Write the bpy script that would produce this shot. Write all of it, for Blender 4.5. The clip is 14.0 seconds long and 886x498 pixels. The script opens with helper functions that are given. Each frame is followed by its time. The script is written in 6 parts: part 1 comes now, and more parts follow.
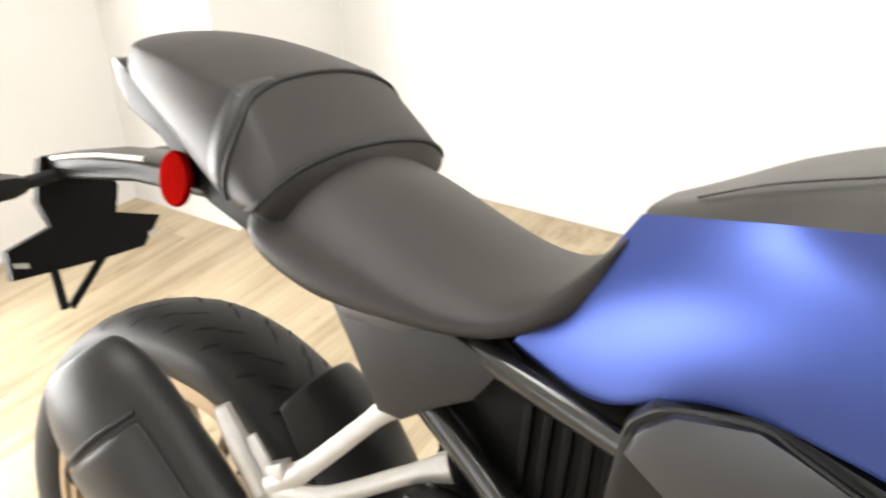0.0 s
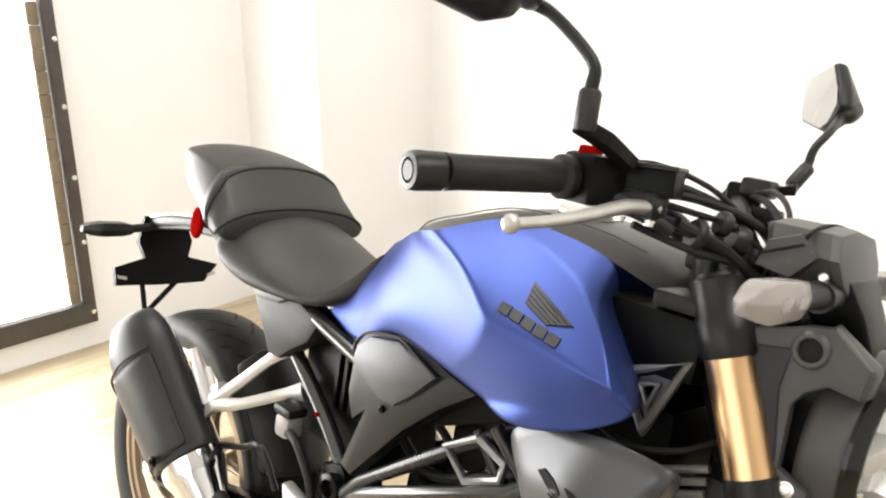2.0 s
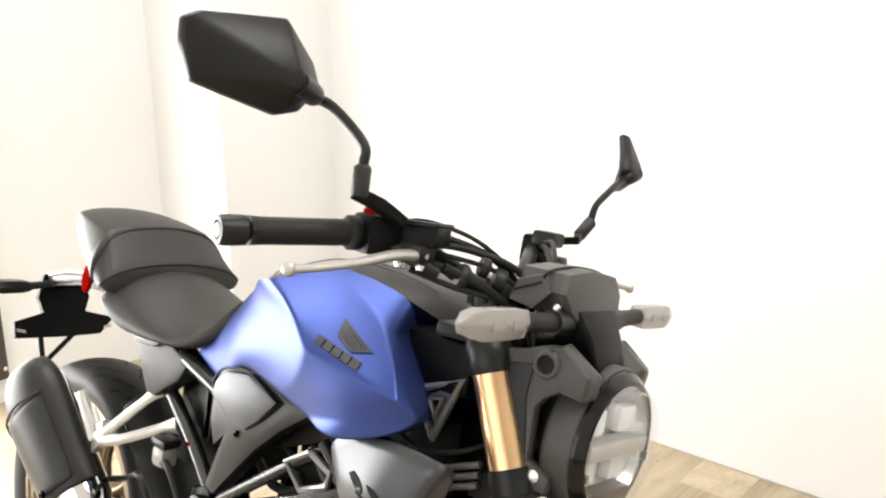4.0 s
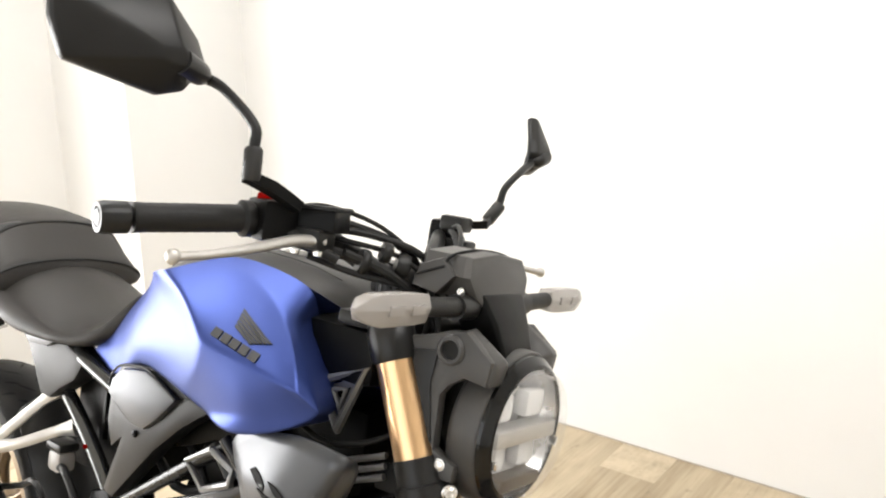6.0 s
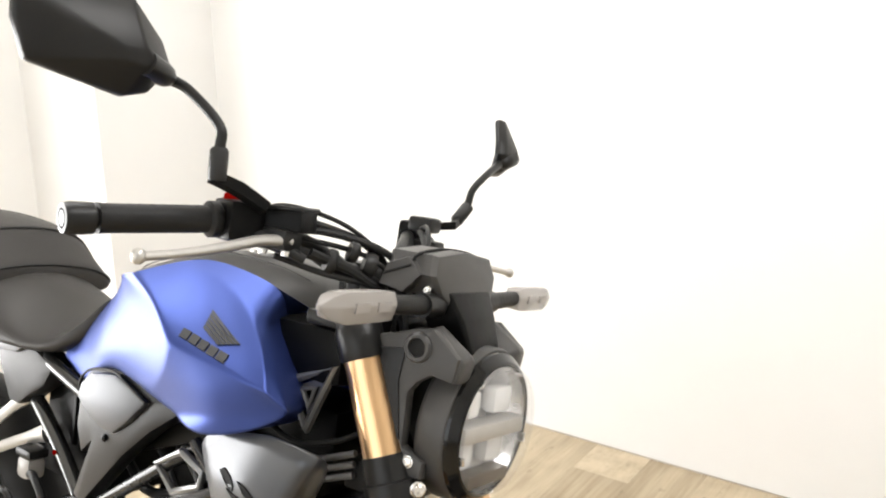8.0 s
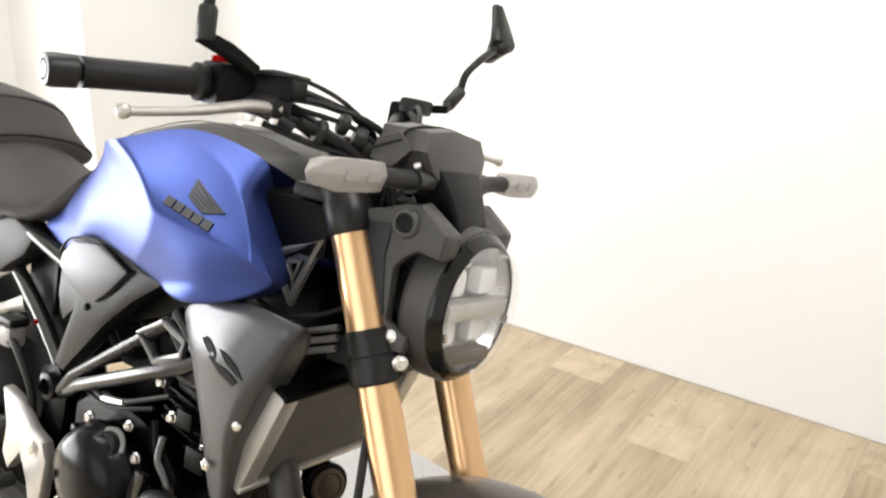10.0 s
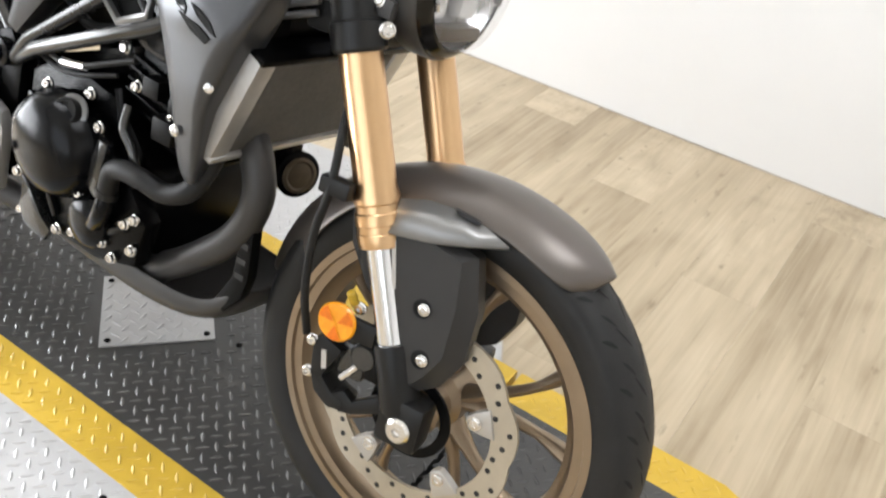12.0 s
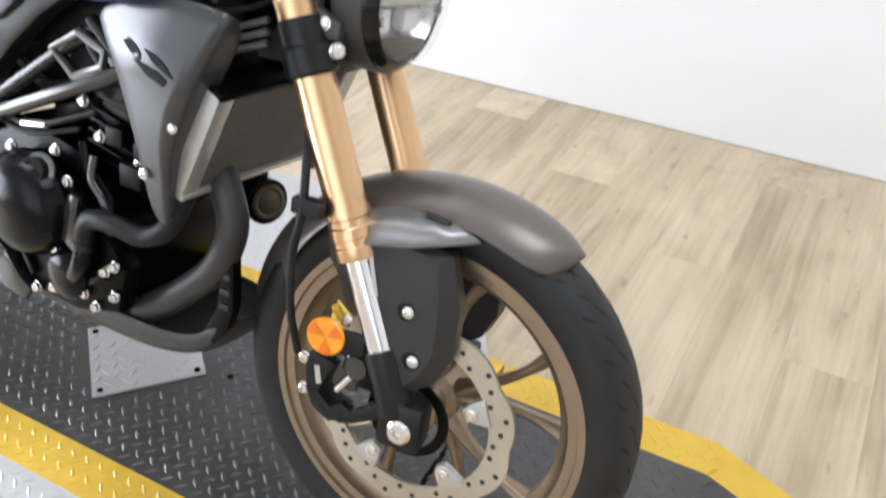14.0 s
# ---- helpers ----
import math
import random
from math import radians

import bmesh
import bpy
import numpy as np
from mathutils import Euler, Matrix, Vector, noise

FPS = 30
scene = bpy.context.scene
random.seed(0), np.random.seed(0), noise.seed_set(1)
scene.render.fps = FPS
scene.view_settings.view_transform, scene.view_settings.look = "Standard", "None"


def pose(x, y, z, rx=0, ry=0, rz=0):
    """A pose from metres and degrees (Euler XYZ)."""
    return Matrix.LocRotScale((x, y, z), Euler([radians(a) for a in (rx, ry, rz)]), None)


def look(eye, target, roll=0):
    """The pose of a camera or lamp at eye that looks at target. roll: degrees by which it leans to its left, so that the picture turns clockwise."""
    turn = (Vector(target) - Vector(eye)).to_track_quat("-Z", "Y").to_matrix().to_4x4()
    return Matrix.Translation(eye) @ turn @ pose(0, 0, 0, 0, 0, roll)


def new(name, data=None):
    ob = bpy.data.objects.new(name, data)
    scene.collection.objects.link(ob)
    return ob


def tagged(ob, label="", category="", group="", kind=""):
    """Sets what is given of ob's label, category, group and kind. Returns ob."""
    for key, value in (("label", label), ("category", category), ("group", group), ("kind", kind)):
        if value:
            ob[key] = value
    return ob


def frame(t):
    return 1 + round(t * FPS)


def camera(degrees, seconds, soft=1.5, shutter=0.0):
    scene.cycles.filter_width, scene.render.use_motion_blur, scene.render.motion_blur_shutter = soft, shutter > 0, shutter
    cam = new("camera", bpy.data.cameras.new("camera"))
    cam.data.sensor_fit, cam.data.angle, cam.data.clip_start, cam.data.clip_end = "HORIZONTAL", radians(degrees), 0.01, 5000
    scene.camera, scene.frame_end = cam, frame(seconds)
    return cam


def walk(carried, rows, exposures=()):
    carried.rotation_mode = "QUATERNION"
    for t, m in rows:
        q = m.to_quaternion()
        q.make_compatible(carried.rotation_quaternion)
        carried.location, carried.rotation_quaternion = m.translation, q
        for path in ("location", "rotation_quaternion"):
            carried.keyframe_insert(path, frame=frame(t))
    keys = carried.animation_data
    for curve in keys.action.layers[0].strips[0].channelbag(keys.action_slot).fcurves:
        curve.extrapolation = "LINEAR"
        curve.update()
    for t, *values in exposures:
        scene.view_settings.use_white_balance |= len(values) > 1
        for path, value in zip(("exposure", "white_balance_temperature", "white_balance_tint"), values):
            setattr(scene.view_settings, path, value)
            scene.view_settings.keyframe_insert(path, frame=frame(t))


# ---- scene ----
cam = camera(53.2, 14.0, 2.1, 0.3)
PATH = [
    (0, (0.729, -0.516, 1.202), (-0.198, 0.954, 0.212), -1.0),
    (0.4, (0.769, -0.549, 1.215), (-0.414, 0.826, 0.371), -3.5),
    (0.5, (0.798, -0.559, 1.204), (-0.414, 0.828, 0.424), -4.3),
    (0.8, (0.923, -0.611, 1.219), (-0.248, 0.807, 0.435), -5.7),
    (1, (1.015, -0.648, 1.229), (-0.104, 0.794, 0.410), -3.2),
    (1.2, (1.102, -0.668, 1.24), (-0.001, 0.787, 0.424), -2.0),
    (1.5, (1.267, -0.686, 1.251), (0.055, 0.726, 0.516), -1.4),
    (2, (1.471, -0.725, 1.286), (0.123, 0.605, 0.642), -0.5),
    (2.2, (1.516, -0.774, 1.296), (0.182, 0.587, 0.692), -1.2),
    (2.5, (1.552, -0.85, 1.311), (0.249, 0.558, 0.746), -1.3),
    (3, (1.611, -0.893, 1.334), (0.335, 0.559, 0.82), -0.3),
    (3.5, (1.697, -0.818, 1.345), (0.397, 0.617, 0.845), -0.4),
    (4, (1.743, -0.775, 1.341), (0.468, 0.674, 0.816), -0.5),
    (4.2, (1.746, -0.759, 1.33), (0.482, 0.694, 0.792), -0.4),
    (6.5, (1.754, -0.731, 1.321), (0.633, 0.839, 0.793), -0.6),
    (7, (1.762, -0.737, 1.322), (0.652, 0.844, 0.804), -0.7),
    (9.3, (1.772, -0.733, 1.3), (0.692, 0.844, 0.709), 0.4),
    (9.5, (1.765, -0.742, 1.299), (0.704, 0.831, 0.668), 0.8),
    (10, (1.764, -0.74, 1.271), (0.727, 0.813, 0.554), 2.3),
    (10.2, (1.765, -0.737, 1.27), (0.733, 0.788, 0.49), 2.7),
    (10.5, (1.759, -0.738, 1.256), (0.763, 0.775, 0.409), 3.4),
    (11, (1.76, -0.744, 1.22), (0.808, 0.733, 0.266), 5.0),
    (11.5, (1.754, -0.746, 1.184), (0.863, 0.691, 0.116), 6.4),
    (12, (1.746, -0.752, 1.148), (0.953, 0.664, -0.021), 8.7),
    (12.5, (1.727, -0.766, 1.108), (1.032, 0.618, -0.157), 9.3),
    (13, (1.709, -0.788, 1.076), (1.115, 0.59, -0.246), 9.4),
    (13.5, (1.707, -0.821, 1.092), (1.133, 0.614, -0.177), 6.1),
    (14, (1.761, -0.791, 1.164), (1.019, 0.671, 0.019), 2.2),
]
walk(cam, [(t, look(eye, target, roll)) for t, eye, target, roll in PATH], [(0, 0.0, 6640, 10), (3.0, -0.05, 6620, 10), (7.0, -0.05, 6500, 10), (10.0, -0.1, 6450, 10), (11.0, -0.13, 6260, 10), (12.5, -0.13, 6080, 10), (13.2, -0.13, 6000, 10), (14.0, -0.13, 5800, 12)])

# ---------------------------------------------------------------- light
world = bpy.data.worlds.new("world")
scene.world = world
world.use_nodes = True
wn = world.node_tree.nodes
sky = wn.new("ShaderNodeTexSky")
sky.sky_type, sky.sun_disc = "NISHITA", False
sky.sun_elevation, sky.sun_rotation = radians(40), radians(60)
world.node_tree.links.new(sky.outputs[0], wn["Background"].inputs[0])
wn["Background"].inputs[1].default_value = 0.12


def area(name, m, sx, sy, watts, color=(1, 1, 1)):
    data = bpy.data.lights.new(name, "AREA")
    data.shape, data.size, data.size_y, data.energy, data.color = "RECTANGLE", sx, sy, watts, color
    ob = new(name, data)
    ob.matrix_world = m
    return ob


# daylight in the mesh window; added out of view: shop front behind the camera, ceiling panels
area("window_daylight", look((-1.46, -0.91, 0.63), (1, -0.91, 0.63)), 2.55, 1.05, 85, (1, 0.995, 0.99))
area("added_shopfront_daylight", look((1.2, -3.85, 1.7), (0.9, 1, 0.6)), 3.6, 2.4, 61, (1, 0.99, 0.975))
area("unseen_panel_glow", look((0.0, 0.3, 2.84), (0.0, 0.3, 0)), 1.1, 1.1, 27, (1, 0.99, 0.98))
area("unseen_panel_glow", look((2.4, 0.3, 2.84), (2.4, 0.3, 0)), 1.1, 1.1, 35, (1, 0.99, 0.98))

# ---------------------------------------------------------------- materials
def material(name, color, rough=0.5, metal=0.0, var=0.15, scale=40.0, bump=0.0, bump_scale=400.0, coat=0.0, spec=0.5, rvar=0.1, second=None):
    m = bpy.data.materials.new(name)
    m.use_nodes = True
    t = m.node_tree
    b = t.nodes["Principled BSDF"]
    co = t.nodes.new("ShaderNodeTexCoord")
    n1 = t.nodes.new("ShaderNodeTexNoise")
    n1.inputs["Scale"].default_value, n1.inputs["Detail"].default_value = scale, 4
    n2 = t.nodes.new("ShaderNodeTexNoise")
    n2.inputs["Scale"].default_value, n2.inputs["Detail"].default_value = scale / 9, 5
    t.links.new(co.outputs["Object"], n1.inputs["Vector"])
    t.links.new(co.outputs["Object"], n2.inputs["Vector"])
    mix = t.nodes.new("ShaderNodeMix")
    mix.data_type = "FLOAT"
    mix.inputs[0].default_value = 0.6
    t.links.new(n1.outputs["Fac"], mix.inputs[2])
    t.links.new(n2.outputs["Fac"], mix.inputs[3])
    ramp = t.nodes.new("ShaderNodeValToRGB")
    lo = [c * (1 - var) for c in color]
    hi = second or [min(1, c * (1 + var)) for c in color]
    ramp.color_ramp.elements[0].position, ramp.color_ramp.elements[1].position = 0.3, 0.7
    ramp.color_ramp.elements[0].color, ramp.color_ramp.elements[1].color = (*lo, 1), (*hi, 1)
    t.links.new(mix.outputs[0], ramp.inputs[0])
    t.links.new(ramp.outputs[0], b.inputs["Base Color"])
    mr = t.nodes.new("ShaderNodeMapRange")
    mr.inputs["To Min"].default_value, mr.inputs["To Max"].default_value = max(0.02, rough - rvar), min(1, rough + rvar)
    t.links.new(n2.outputs["Fac"], mr.inputs["Value"])
    t.links.new(mr.outputs[0], b.inputs["Roughness"])
    b.inputs["Metallic"].default_value = metal
    b.inputs["Coat Weight"].default_value = coat
    b.inputs["Specular IOR Level"].default_value = spec
    if bump:
        n3 = t.nodes.new("ShaderNodeTexNoise")
        n3.inputs["Scale"].default_value, n3.inputs["Detail"].default_value = bump_scale, 3
        t.links.new(co.outputs["Object"], n3.inputs["Vector"])
        bp = t.nodes.new("ShaderNodeBump")
        bp.inputs["Strength"].default_value, bp.inputs["Distance"].default_value = bump, 0.001
        t.links.new(n3.outputs["Fac"], bp.inputs["Height"])
        t.links.new(bp.outputs[0], b.inputs["Normal"])
    return m


def clear(name, color, rough=0.05, alpha=0.3):
    m = bpy.data.materials.new(name)
    m.use_nodes = True
    b = m.node_tree.nodes["Principled BSDF"]
    b.inputs["Base Color"].default_value = (*color, 1)
    b.inputs["Roughness"].default_value, b.inputs["IOR"].default_value = rough, 1.45
    b.inputs["Alpha"].default_value = alpha
    return m


WALL = material("white_wall_paint", (0.772, 0.769, 0.757), 0.6, var=0.02, scale=6, bump=0.15, bump_scale=150)
CEIL = material("ceiling_paint", (0.8, 0.8, 0.78), 0.8, var=0.03, scale=5)
PLASTIC = material("black_plastic", (0.0028, 0.0027, 0.0026), 0.40, spec=0.12, var=0.2, scale=60, bump=0.25, bump_scale=900)
SATIN = material("satin_black_plastic", (0.0115, 0.0112, 0.0108), 0.34, spec=0.26, var=0.15, scale=30, bump=0.12, bump_scale=1200)
VINYL = material("seat_vinyl", (0.024, 0.0218, 0.0197), 0.45, spec=0.36, var=0.1, scale=30, bump=0.5, bump_scale=700)
MATTE = material("matte_grey_plastic", (0.048, 0.046, 0.044), 0.44, spec=0.4, var=0.12, scale=40, bump=0.15, bump_scale=1200)
FORKC = material("fork_cover_plastic", (0.030, 0.0292, 0.0285), 0.43, spec=0.34, var=0.12, scale=40, bump=0.15, bump_scale=1200)
GLOSSB = material("gloss_black_rim", (0.003, 0.003, 0.003), 0.12, spec=0.4, var=0.1, scale=30, rvar=0.04)
FRAMEK = material("black_frame_paint", (0.020, 0.020, 0.020), 0.24, 0.4, var=0.12, scale=50)
# brown of the horn face, and of the floor's reflection in the headlight
BRONZED = material("horn_and_reflection_brown", (0.09, 0.070, 0.048), 0.4, 0.5, var=0.3, scale=60)
TYRE = material("tyre_tread_rubber", (0.0125, 0.0123, 0.012), 0.52, spec=0.28, var=0.25, scale=25, bump=0.35, bump_scale=500, second=(0.023, 0.0226, 0.022))
COVER = material("tank_cover_paint", (0.018, 0.017, 0.016), 0.34, spec=0.3, var=0.08, scale=25, bump=0.06, bump_scale=2000)
CASTG = material("grey_frame_casting", (0.20, 0.20, 0.20), 0.34, 0.6, var=0.12, scale=50, bump=0.15, bump_scale=600)
PIPE = material("heat_dulled_pipe", (0.045, 0.043, 0.041), 0.48, 0.4, var=0.25, scale=25, bump=0.2, bump_scale=400)
SHIELD = material("silencer_cover", (0.019, 0.0185, 0.018), 0.42, spec=0.30, var=0.12, scale=30, bump=0.15, bump_scale=1200)
VINYL2 = material("seat_side_vinyl", (0.03, 0.03, 0.03), 0.42, var=0.15, scale=30, bump=0.7, bump_scale=500)
SEAM = material("seat_piping", (0.006, 0.006, 0.006), 0.6, var=0.2, scale=80)
BLUE = material("matte_blue_paint", (0.043, 0.071, 0.26), 0.42, 0.72, var=0.05, scale=25, bump=0.05, bump_scale=2500, rvar=0.04)
GREY = material("matte_grey_paint", (0.07, 0.072, 0.077), 0.34, 0.6, var=0.06, scale=25, bump=0.06, bump_scale=2500, rvar=0.05)
# lighter copy of GREY: the overhead sheen on the fender wing is in the colour
GREY_LIT = material("lit_matte_grey_paint", (0.25, 0.246, 0.24), 0.36, 0.6, var=0.06, scale=25, bump=0.06, bump_scale=2500, rvar=0.05)
FENDER = material("matte_dark_paint", (0.128, 0.112, 0.100), 0.36, 0.55, var=0.08, scale=20, bump=0.06, bump_scale=2000)
GOLD = material("gold_anodised_metal", (0.72, 0.475, 0.26), 0.29, 1.0, var=0.06, scale=40, rvar=0.05)
BRONZE = material("bronze_wheel_paint", (0.31, 0.24, 0.168), 0.33, 0.8, var=0.1, scale=30)
RUBBER = material("tyre_rubber", (0.008, 0.008, 0.008), 0.5, spec=0.24, var=0.25, scale=25, bump=0.35, bump_scale=500, second=(0.016, 0.0157, 0.0153))
# black of lettering, and of the shade inside grooves, recesses and holes
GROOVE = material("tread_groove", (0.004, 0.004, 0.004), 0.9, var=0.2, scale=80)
ALU = material("cast_aluminium", (0.52, 0.505, 0.48), 0.4, 0.75, var=0.12, scale=60, bump=0.3, bump_scale=800)
STEEL = material("steel_disc", (0.52, 0.48, 0.4), 0.36, 0.85, var=0.12, scale=60, bump=0.15, bump_scale=900)
CHROME = material("chrome", (0.82, 0.82, 0.83), 0.12, 1.0, var=0.04, scale=30, rvar=0.05)
BOLT = material("zinc_bolt", (0.75, 0.73, 0.7), 0.25, 1.0, var=0.1, scale=90)
ENGINE = material("engine_black", (0.0022, 0.0022, 0.0023), 0.20, 0.0, spec=0.10, var=0.25, scale=60, bump=0.4, bump_scale=600)
ENGINE2 = material("engine_cover_grey", (0.0065, 0.0065, 0.007), 0.18, 0.2, spec=0.18, var=0.15, scale=60, bump=0.06, bump_scale=600)
# grey of small castings; on frame tubes the paleness stands in for highlights
TUBE = material("frame_highlight_and_cast_grey", (0.085, 0.085, 0.084), 0.18, 0.8, var=0.12, scale=50)
CORE = material("radiator_core", (0.17, 0.16, 0.145), 0.5, 0.4, var=0.25, scale=120)
LENS = clear("clear_lens", (0.6, 0.6, 0.6), 0.04, 0.12)
TANKW = clear("milky_reservoir", (0.32, 0.30, 0.28), 0.3, 0.9)
SMOKE = clear("signal_lens", (0.36, 0.335, 0.315), 0.2, 0.7)
REFLECT = material("headlight_reflector", (0.72, 0.72, 0.73), 0.28, 0.8, var=0.15, scale=60)
FROST = material("frosted_light_module", (0.84, 0.84, 0.84), 0.25, var=0.06, scale=60, bump=0.3, bump_scale=250)
RED = material("red_reflector", (0.20, 0.003, 0.002), 0.55, spec=0.0, var=0.15, scale=200, bump=0.3, bump_scale=300)
AMBER = material("amber_reflector", (0.95, 0.33, 0.01), 0.2, var=0.25, scale=200, bump=0.35, bump_scale=300, coat=0.3)
# darker copy of AMBER for the prism sectors that look shaded
AMBERD = material("shaded_amber_prism", (0.72, 0.17, 0.005), 0.2, var=0.25, scale=200, bump=0.35, bump_scale=300)
DARK = material("decal_black", (0.012, 0.012, 0.013), 0.45, var=0.1, scale=60)
SILVER = material("diamond_plate_steel", (0.46, 0.455, 0.45), 0.5, 0.4, var=0.07, scale=14, bump=0.25, bump_scale=250, rvar=0.12)
BLACKP = material("black_deck_paint", (0.026, 0.0255, 0.025), 0.42, 0.0, spec=0.6, var=0.3, scale=9, bump=0.3, bump_scale=250, second=(0.058, 0.0555, 0.052))
WORNB = material("worn_black_lugs", (0.055, 0.054, 0.053), 0.38, 0.2, spec=0.6, var=0.4, scale=16, second=(0.11, 0.108, 0.104))
YELLOW = material("yellow_deck_paint", (0.56, 0.365, 0.030), 0.42, var=0.2, scale=18, bump=0.25, bump_scale=250)
SKIRT = material("deck_edge_vinyl", (0.4, 0.345, 0.275), 0.5, var=0.2, scale=20)
FRAME = material("window_steel", (0.07, 0.062, 0.055), 0.45, 0.4, var=0.3, scale=20, bump=0.3)
RUST = material("worn_inner_steel", (0.2, 0.16, 0.11), 0.6, 0.3, var=0.5, scale=14, bump=0.4)
MIRROR = material("mirror_glass", (0.85, 0.86, 0.87), 0.03, 1.0, var=0.02, rvar=0.01)

glow = bpy.data.materials.new("daylight_behind_mesh")
glow.use_nodes = True
gb = glow.node_tree.nodes["Principled BSDF"]
gb.inputs["Base Color"].default_value = (0.8, 0.8, 0.8, 1)
gb.inputs["Emission Color"].default_value, gb.inputs["Emission Strength"].default_value = (1, 0.99, 0.97, 1), 5.0
lampmat = bpy.data.materials.new("unseen_panel_diffuser")
lampmat.use_nodes = True
lb = lampmat.node_tree.nodes["Principled BSDF"]
lb.inputs["Emission Color"].default_value, lb.inputs["Emission Strength"].default_value = (1, 0.98, 0.95, 1), 3.0


def wood_material():
    """Pale oak vinyl plank: long streaks along y, blotches, tone from plank to plank."""
    m = bpy.data.materials.new("oak_plank")
    m.use_nodes = True
    t = m.node_tree
    b = t.nodes["Principled BSDF"]
    co, info = t.nodes.new("ShaderNodeTexCoord"), t.nodes.new("ShaderNodeObjectInfo")
    add = t.nodes.new("ShaderNodeVectorMath")
    add.operation = "ADD"
    mul = t.nodes.new("ShaderNodeVectorMath")
    mul.operation = "SCALE"
    mul.inputs[0].default_value, = ((7.3, 5.1, 3.7),)
    t.links.new(info.outputs["Random"], mul.inputs["Scale"])
    t.links.new(co.outputs["Object"], add.inputs[0])
    t.links.new(mul.outputs[0], add.inputs[1])
    fac = None
    for sx, sy, detail, share in ((12, 1.0, 6, 0.55), (70, 2.6, 6, 0.36), (6, 2.6, 5, 0.26)):
        mp = t.nodes.new("ShaderNodeMapping")
        mp.inputs["Scale"].default_value = (sx, sy, 1)
        n = t.nodes.new("ShaderNodeTexNoise")
        n.inputs["Scale"].default_value, n.inputs["Detail"].default_value = 1.0, detail
        n.inputs["Distortion"].default_value = 0.6
        t.links.new(add.outputs[0], mp.inputs[0])
        t.links.new(mp.outputs[0], n.inputs["Vector"])
        if fac is None:
            fac = n.outputs["Fac"]
        else:
            mx = t.nodes.new("ShaderNodeMix")
            mx.data_type = "FLOAT"
            mx.inputs[0].default_value = share
            t.links.new(fac, mx.inputs[2])
            t.links.new(n.outputs["Fac"], mx.inputs[3])
            fac = mx.outputs[0]
    tone = t.nodes.new("ShaderNodeMath")
    tone.operation = "MULTIPLY_ADD"
    tone.inputs[1].default_value, tone.inputs[2].default_value = 0.09, -0.045
    t.links.new(info.outputs["Random"], tone.inputs[0])
    total = t.nodes.new("ShaderNodeMath")
    t.links.new(fac, total.inputs[0])
    t.links.new(tone.outputs[0], total.inputs[1])
    ramp = t.nodes.new("ShaderNodeValToRGB")
    e = ramp.color_ramp.elements
    e[0].position, e[0].color = 0.34, (0.265, 0.201, 0.124, 1)
    e[1].position, e[1].color = 0.66, (0.550, 0.458, 0.322, 1)
    mid = e.new(0.48)
    mid.color = (0.410, 0.332, 0.222, 1)
    t.links.new(total.outputs[0], ramp.inputs[0])
    # a few short dark grain marks and knots
    mk = t.nodes.new("ShaderNodeMapping")
    mk.inputs["Scale"].default_value = (34, 9, 1)
    kn = t.nodes.new("ShaderNodeTexNoise")
    kn.inputs["Scale"].default_value, kn.inputs["Detail"].default_value = 1.0, 3
    t.links.new(add.outputs[0], mk.inputs[0])
    t.links.new(mk.outputs[0], kn.inputs["Vector"])
    kr = t.nodes.new("ShaderNodeMapRange")
    kr.inputs["From Min"].default_value, kr.inputs["From Max"].default_value, kr.inputs["To Max"].default_value = 0.66, 0.76, 0.5
    t.links.new(kn.outputs["Fac"], kr.inputs["Value"])
    mark = t.nodes.new("ShaderNodeMix")
    mark.data_type = "RGBA"
    mark.inputs[7].default_value = (0.17, 0.125, 0.075, 1)
    t.links.new(kr.outputs[0], mark.inputs[0])
    t.links.new(ramp.outputs[0], mark.inputs[6])
    t.links.new(mark.outputs[2], b.inputs["Base Color"])
    mr = t.nodes.new("ShaderNodeMapRange")
    mr.inputs["To Min"].default_value, mr.inputs["To Max"].default_value = 0.3, 0.5
    t.links.new(fac, mr.inputs["Value"])
    t.links.new(mr.outputs[0], b.inputs["Roughness"])
    bp = t.nodes.new("ShaderNodeBump")
    bp.inputs["Strength"].default_value, bp.inputs["Distance"].default_value = 0.2, 0.001
    t.links.new(fac, bp.inputs["Height"])
    t.links.new(bp.outputs[0], b.inputs["Normal"])
    return m


WOOD = wood_material()

# ---------------------------------------------------------------- building helpers
ST = Matrix.Identity(4)


def part(name, bm, mat, parent=None, label="", smooth=True, steer=False, auto=40, mods=(), category="", kind=""):
    """One mesh object from a bmesh, under a thing or a part."""
    if steer:
        bmesh.ops.transform(bm, matrix=ST if steer is True else steer, verts=bm.verts)
    bmesh.ops.recalc_face_normals(bm, faces=bm.faces)
    lim = radians(auto)
    for f in bm.faces:
        f.smooth = smooth
    if smooth and not mods:
        for e in bm.edges:
            if len(e.link_faces) == 2 and e.calc_face_angle(0) > lim:
                e.smooth = False
    me = bpy.data.meshes.new(name)
    bm.to_mesh(me)
    bm.free()
    me.materials.append(mat)
    ob = new(name, me)
    ob.parent = parent
    if label or category or kind:
        tagged(ob, label, category, kind=kind)
    for kindname, values in mods:
        md = ob.modifiers.new(kindname.lower(), kindname)
        if kindname == "BEVEL":
            md.width, md.segments, md.limit_method, md.angle_limit = values, 3, "ANGLE", radians(30)
        elif kindname == "SUBSURF":
            md.levels = md.render_levels = values
        elif kindname == "SOLIDIFY":
            md.thickness, md.offset = values, -1
    return ob


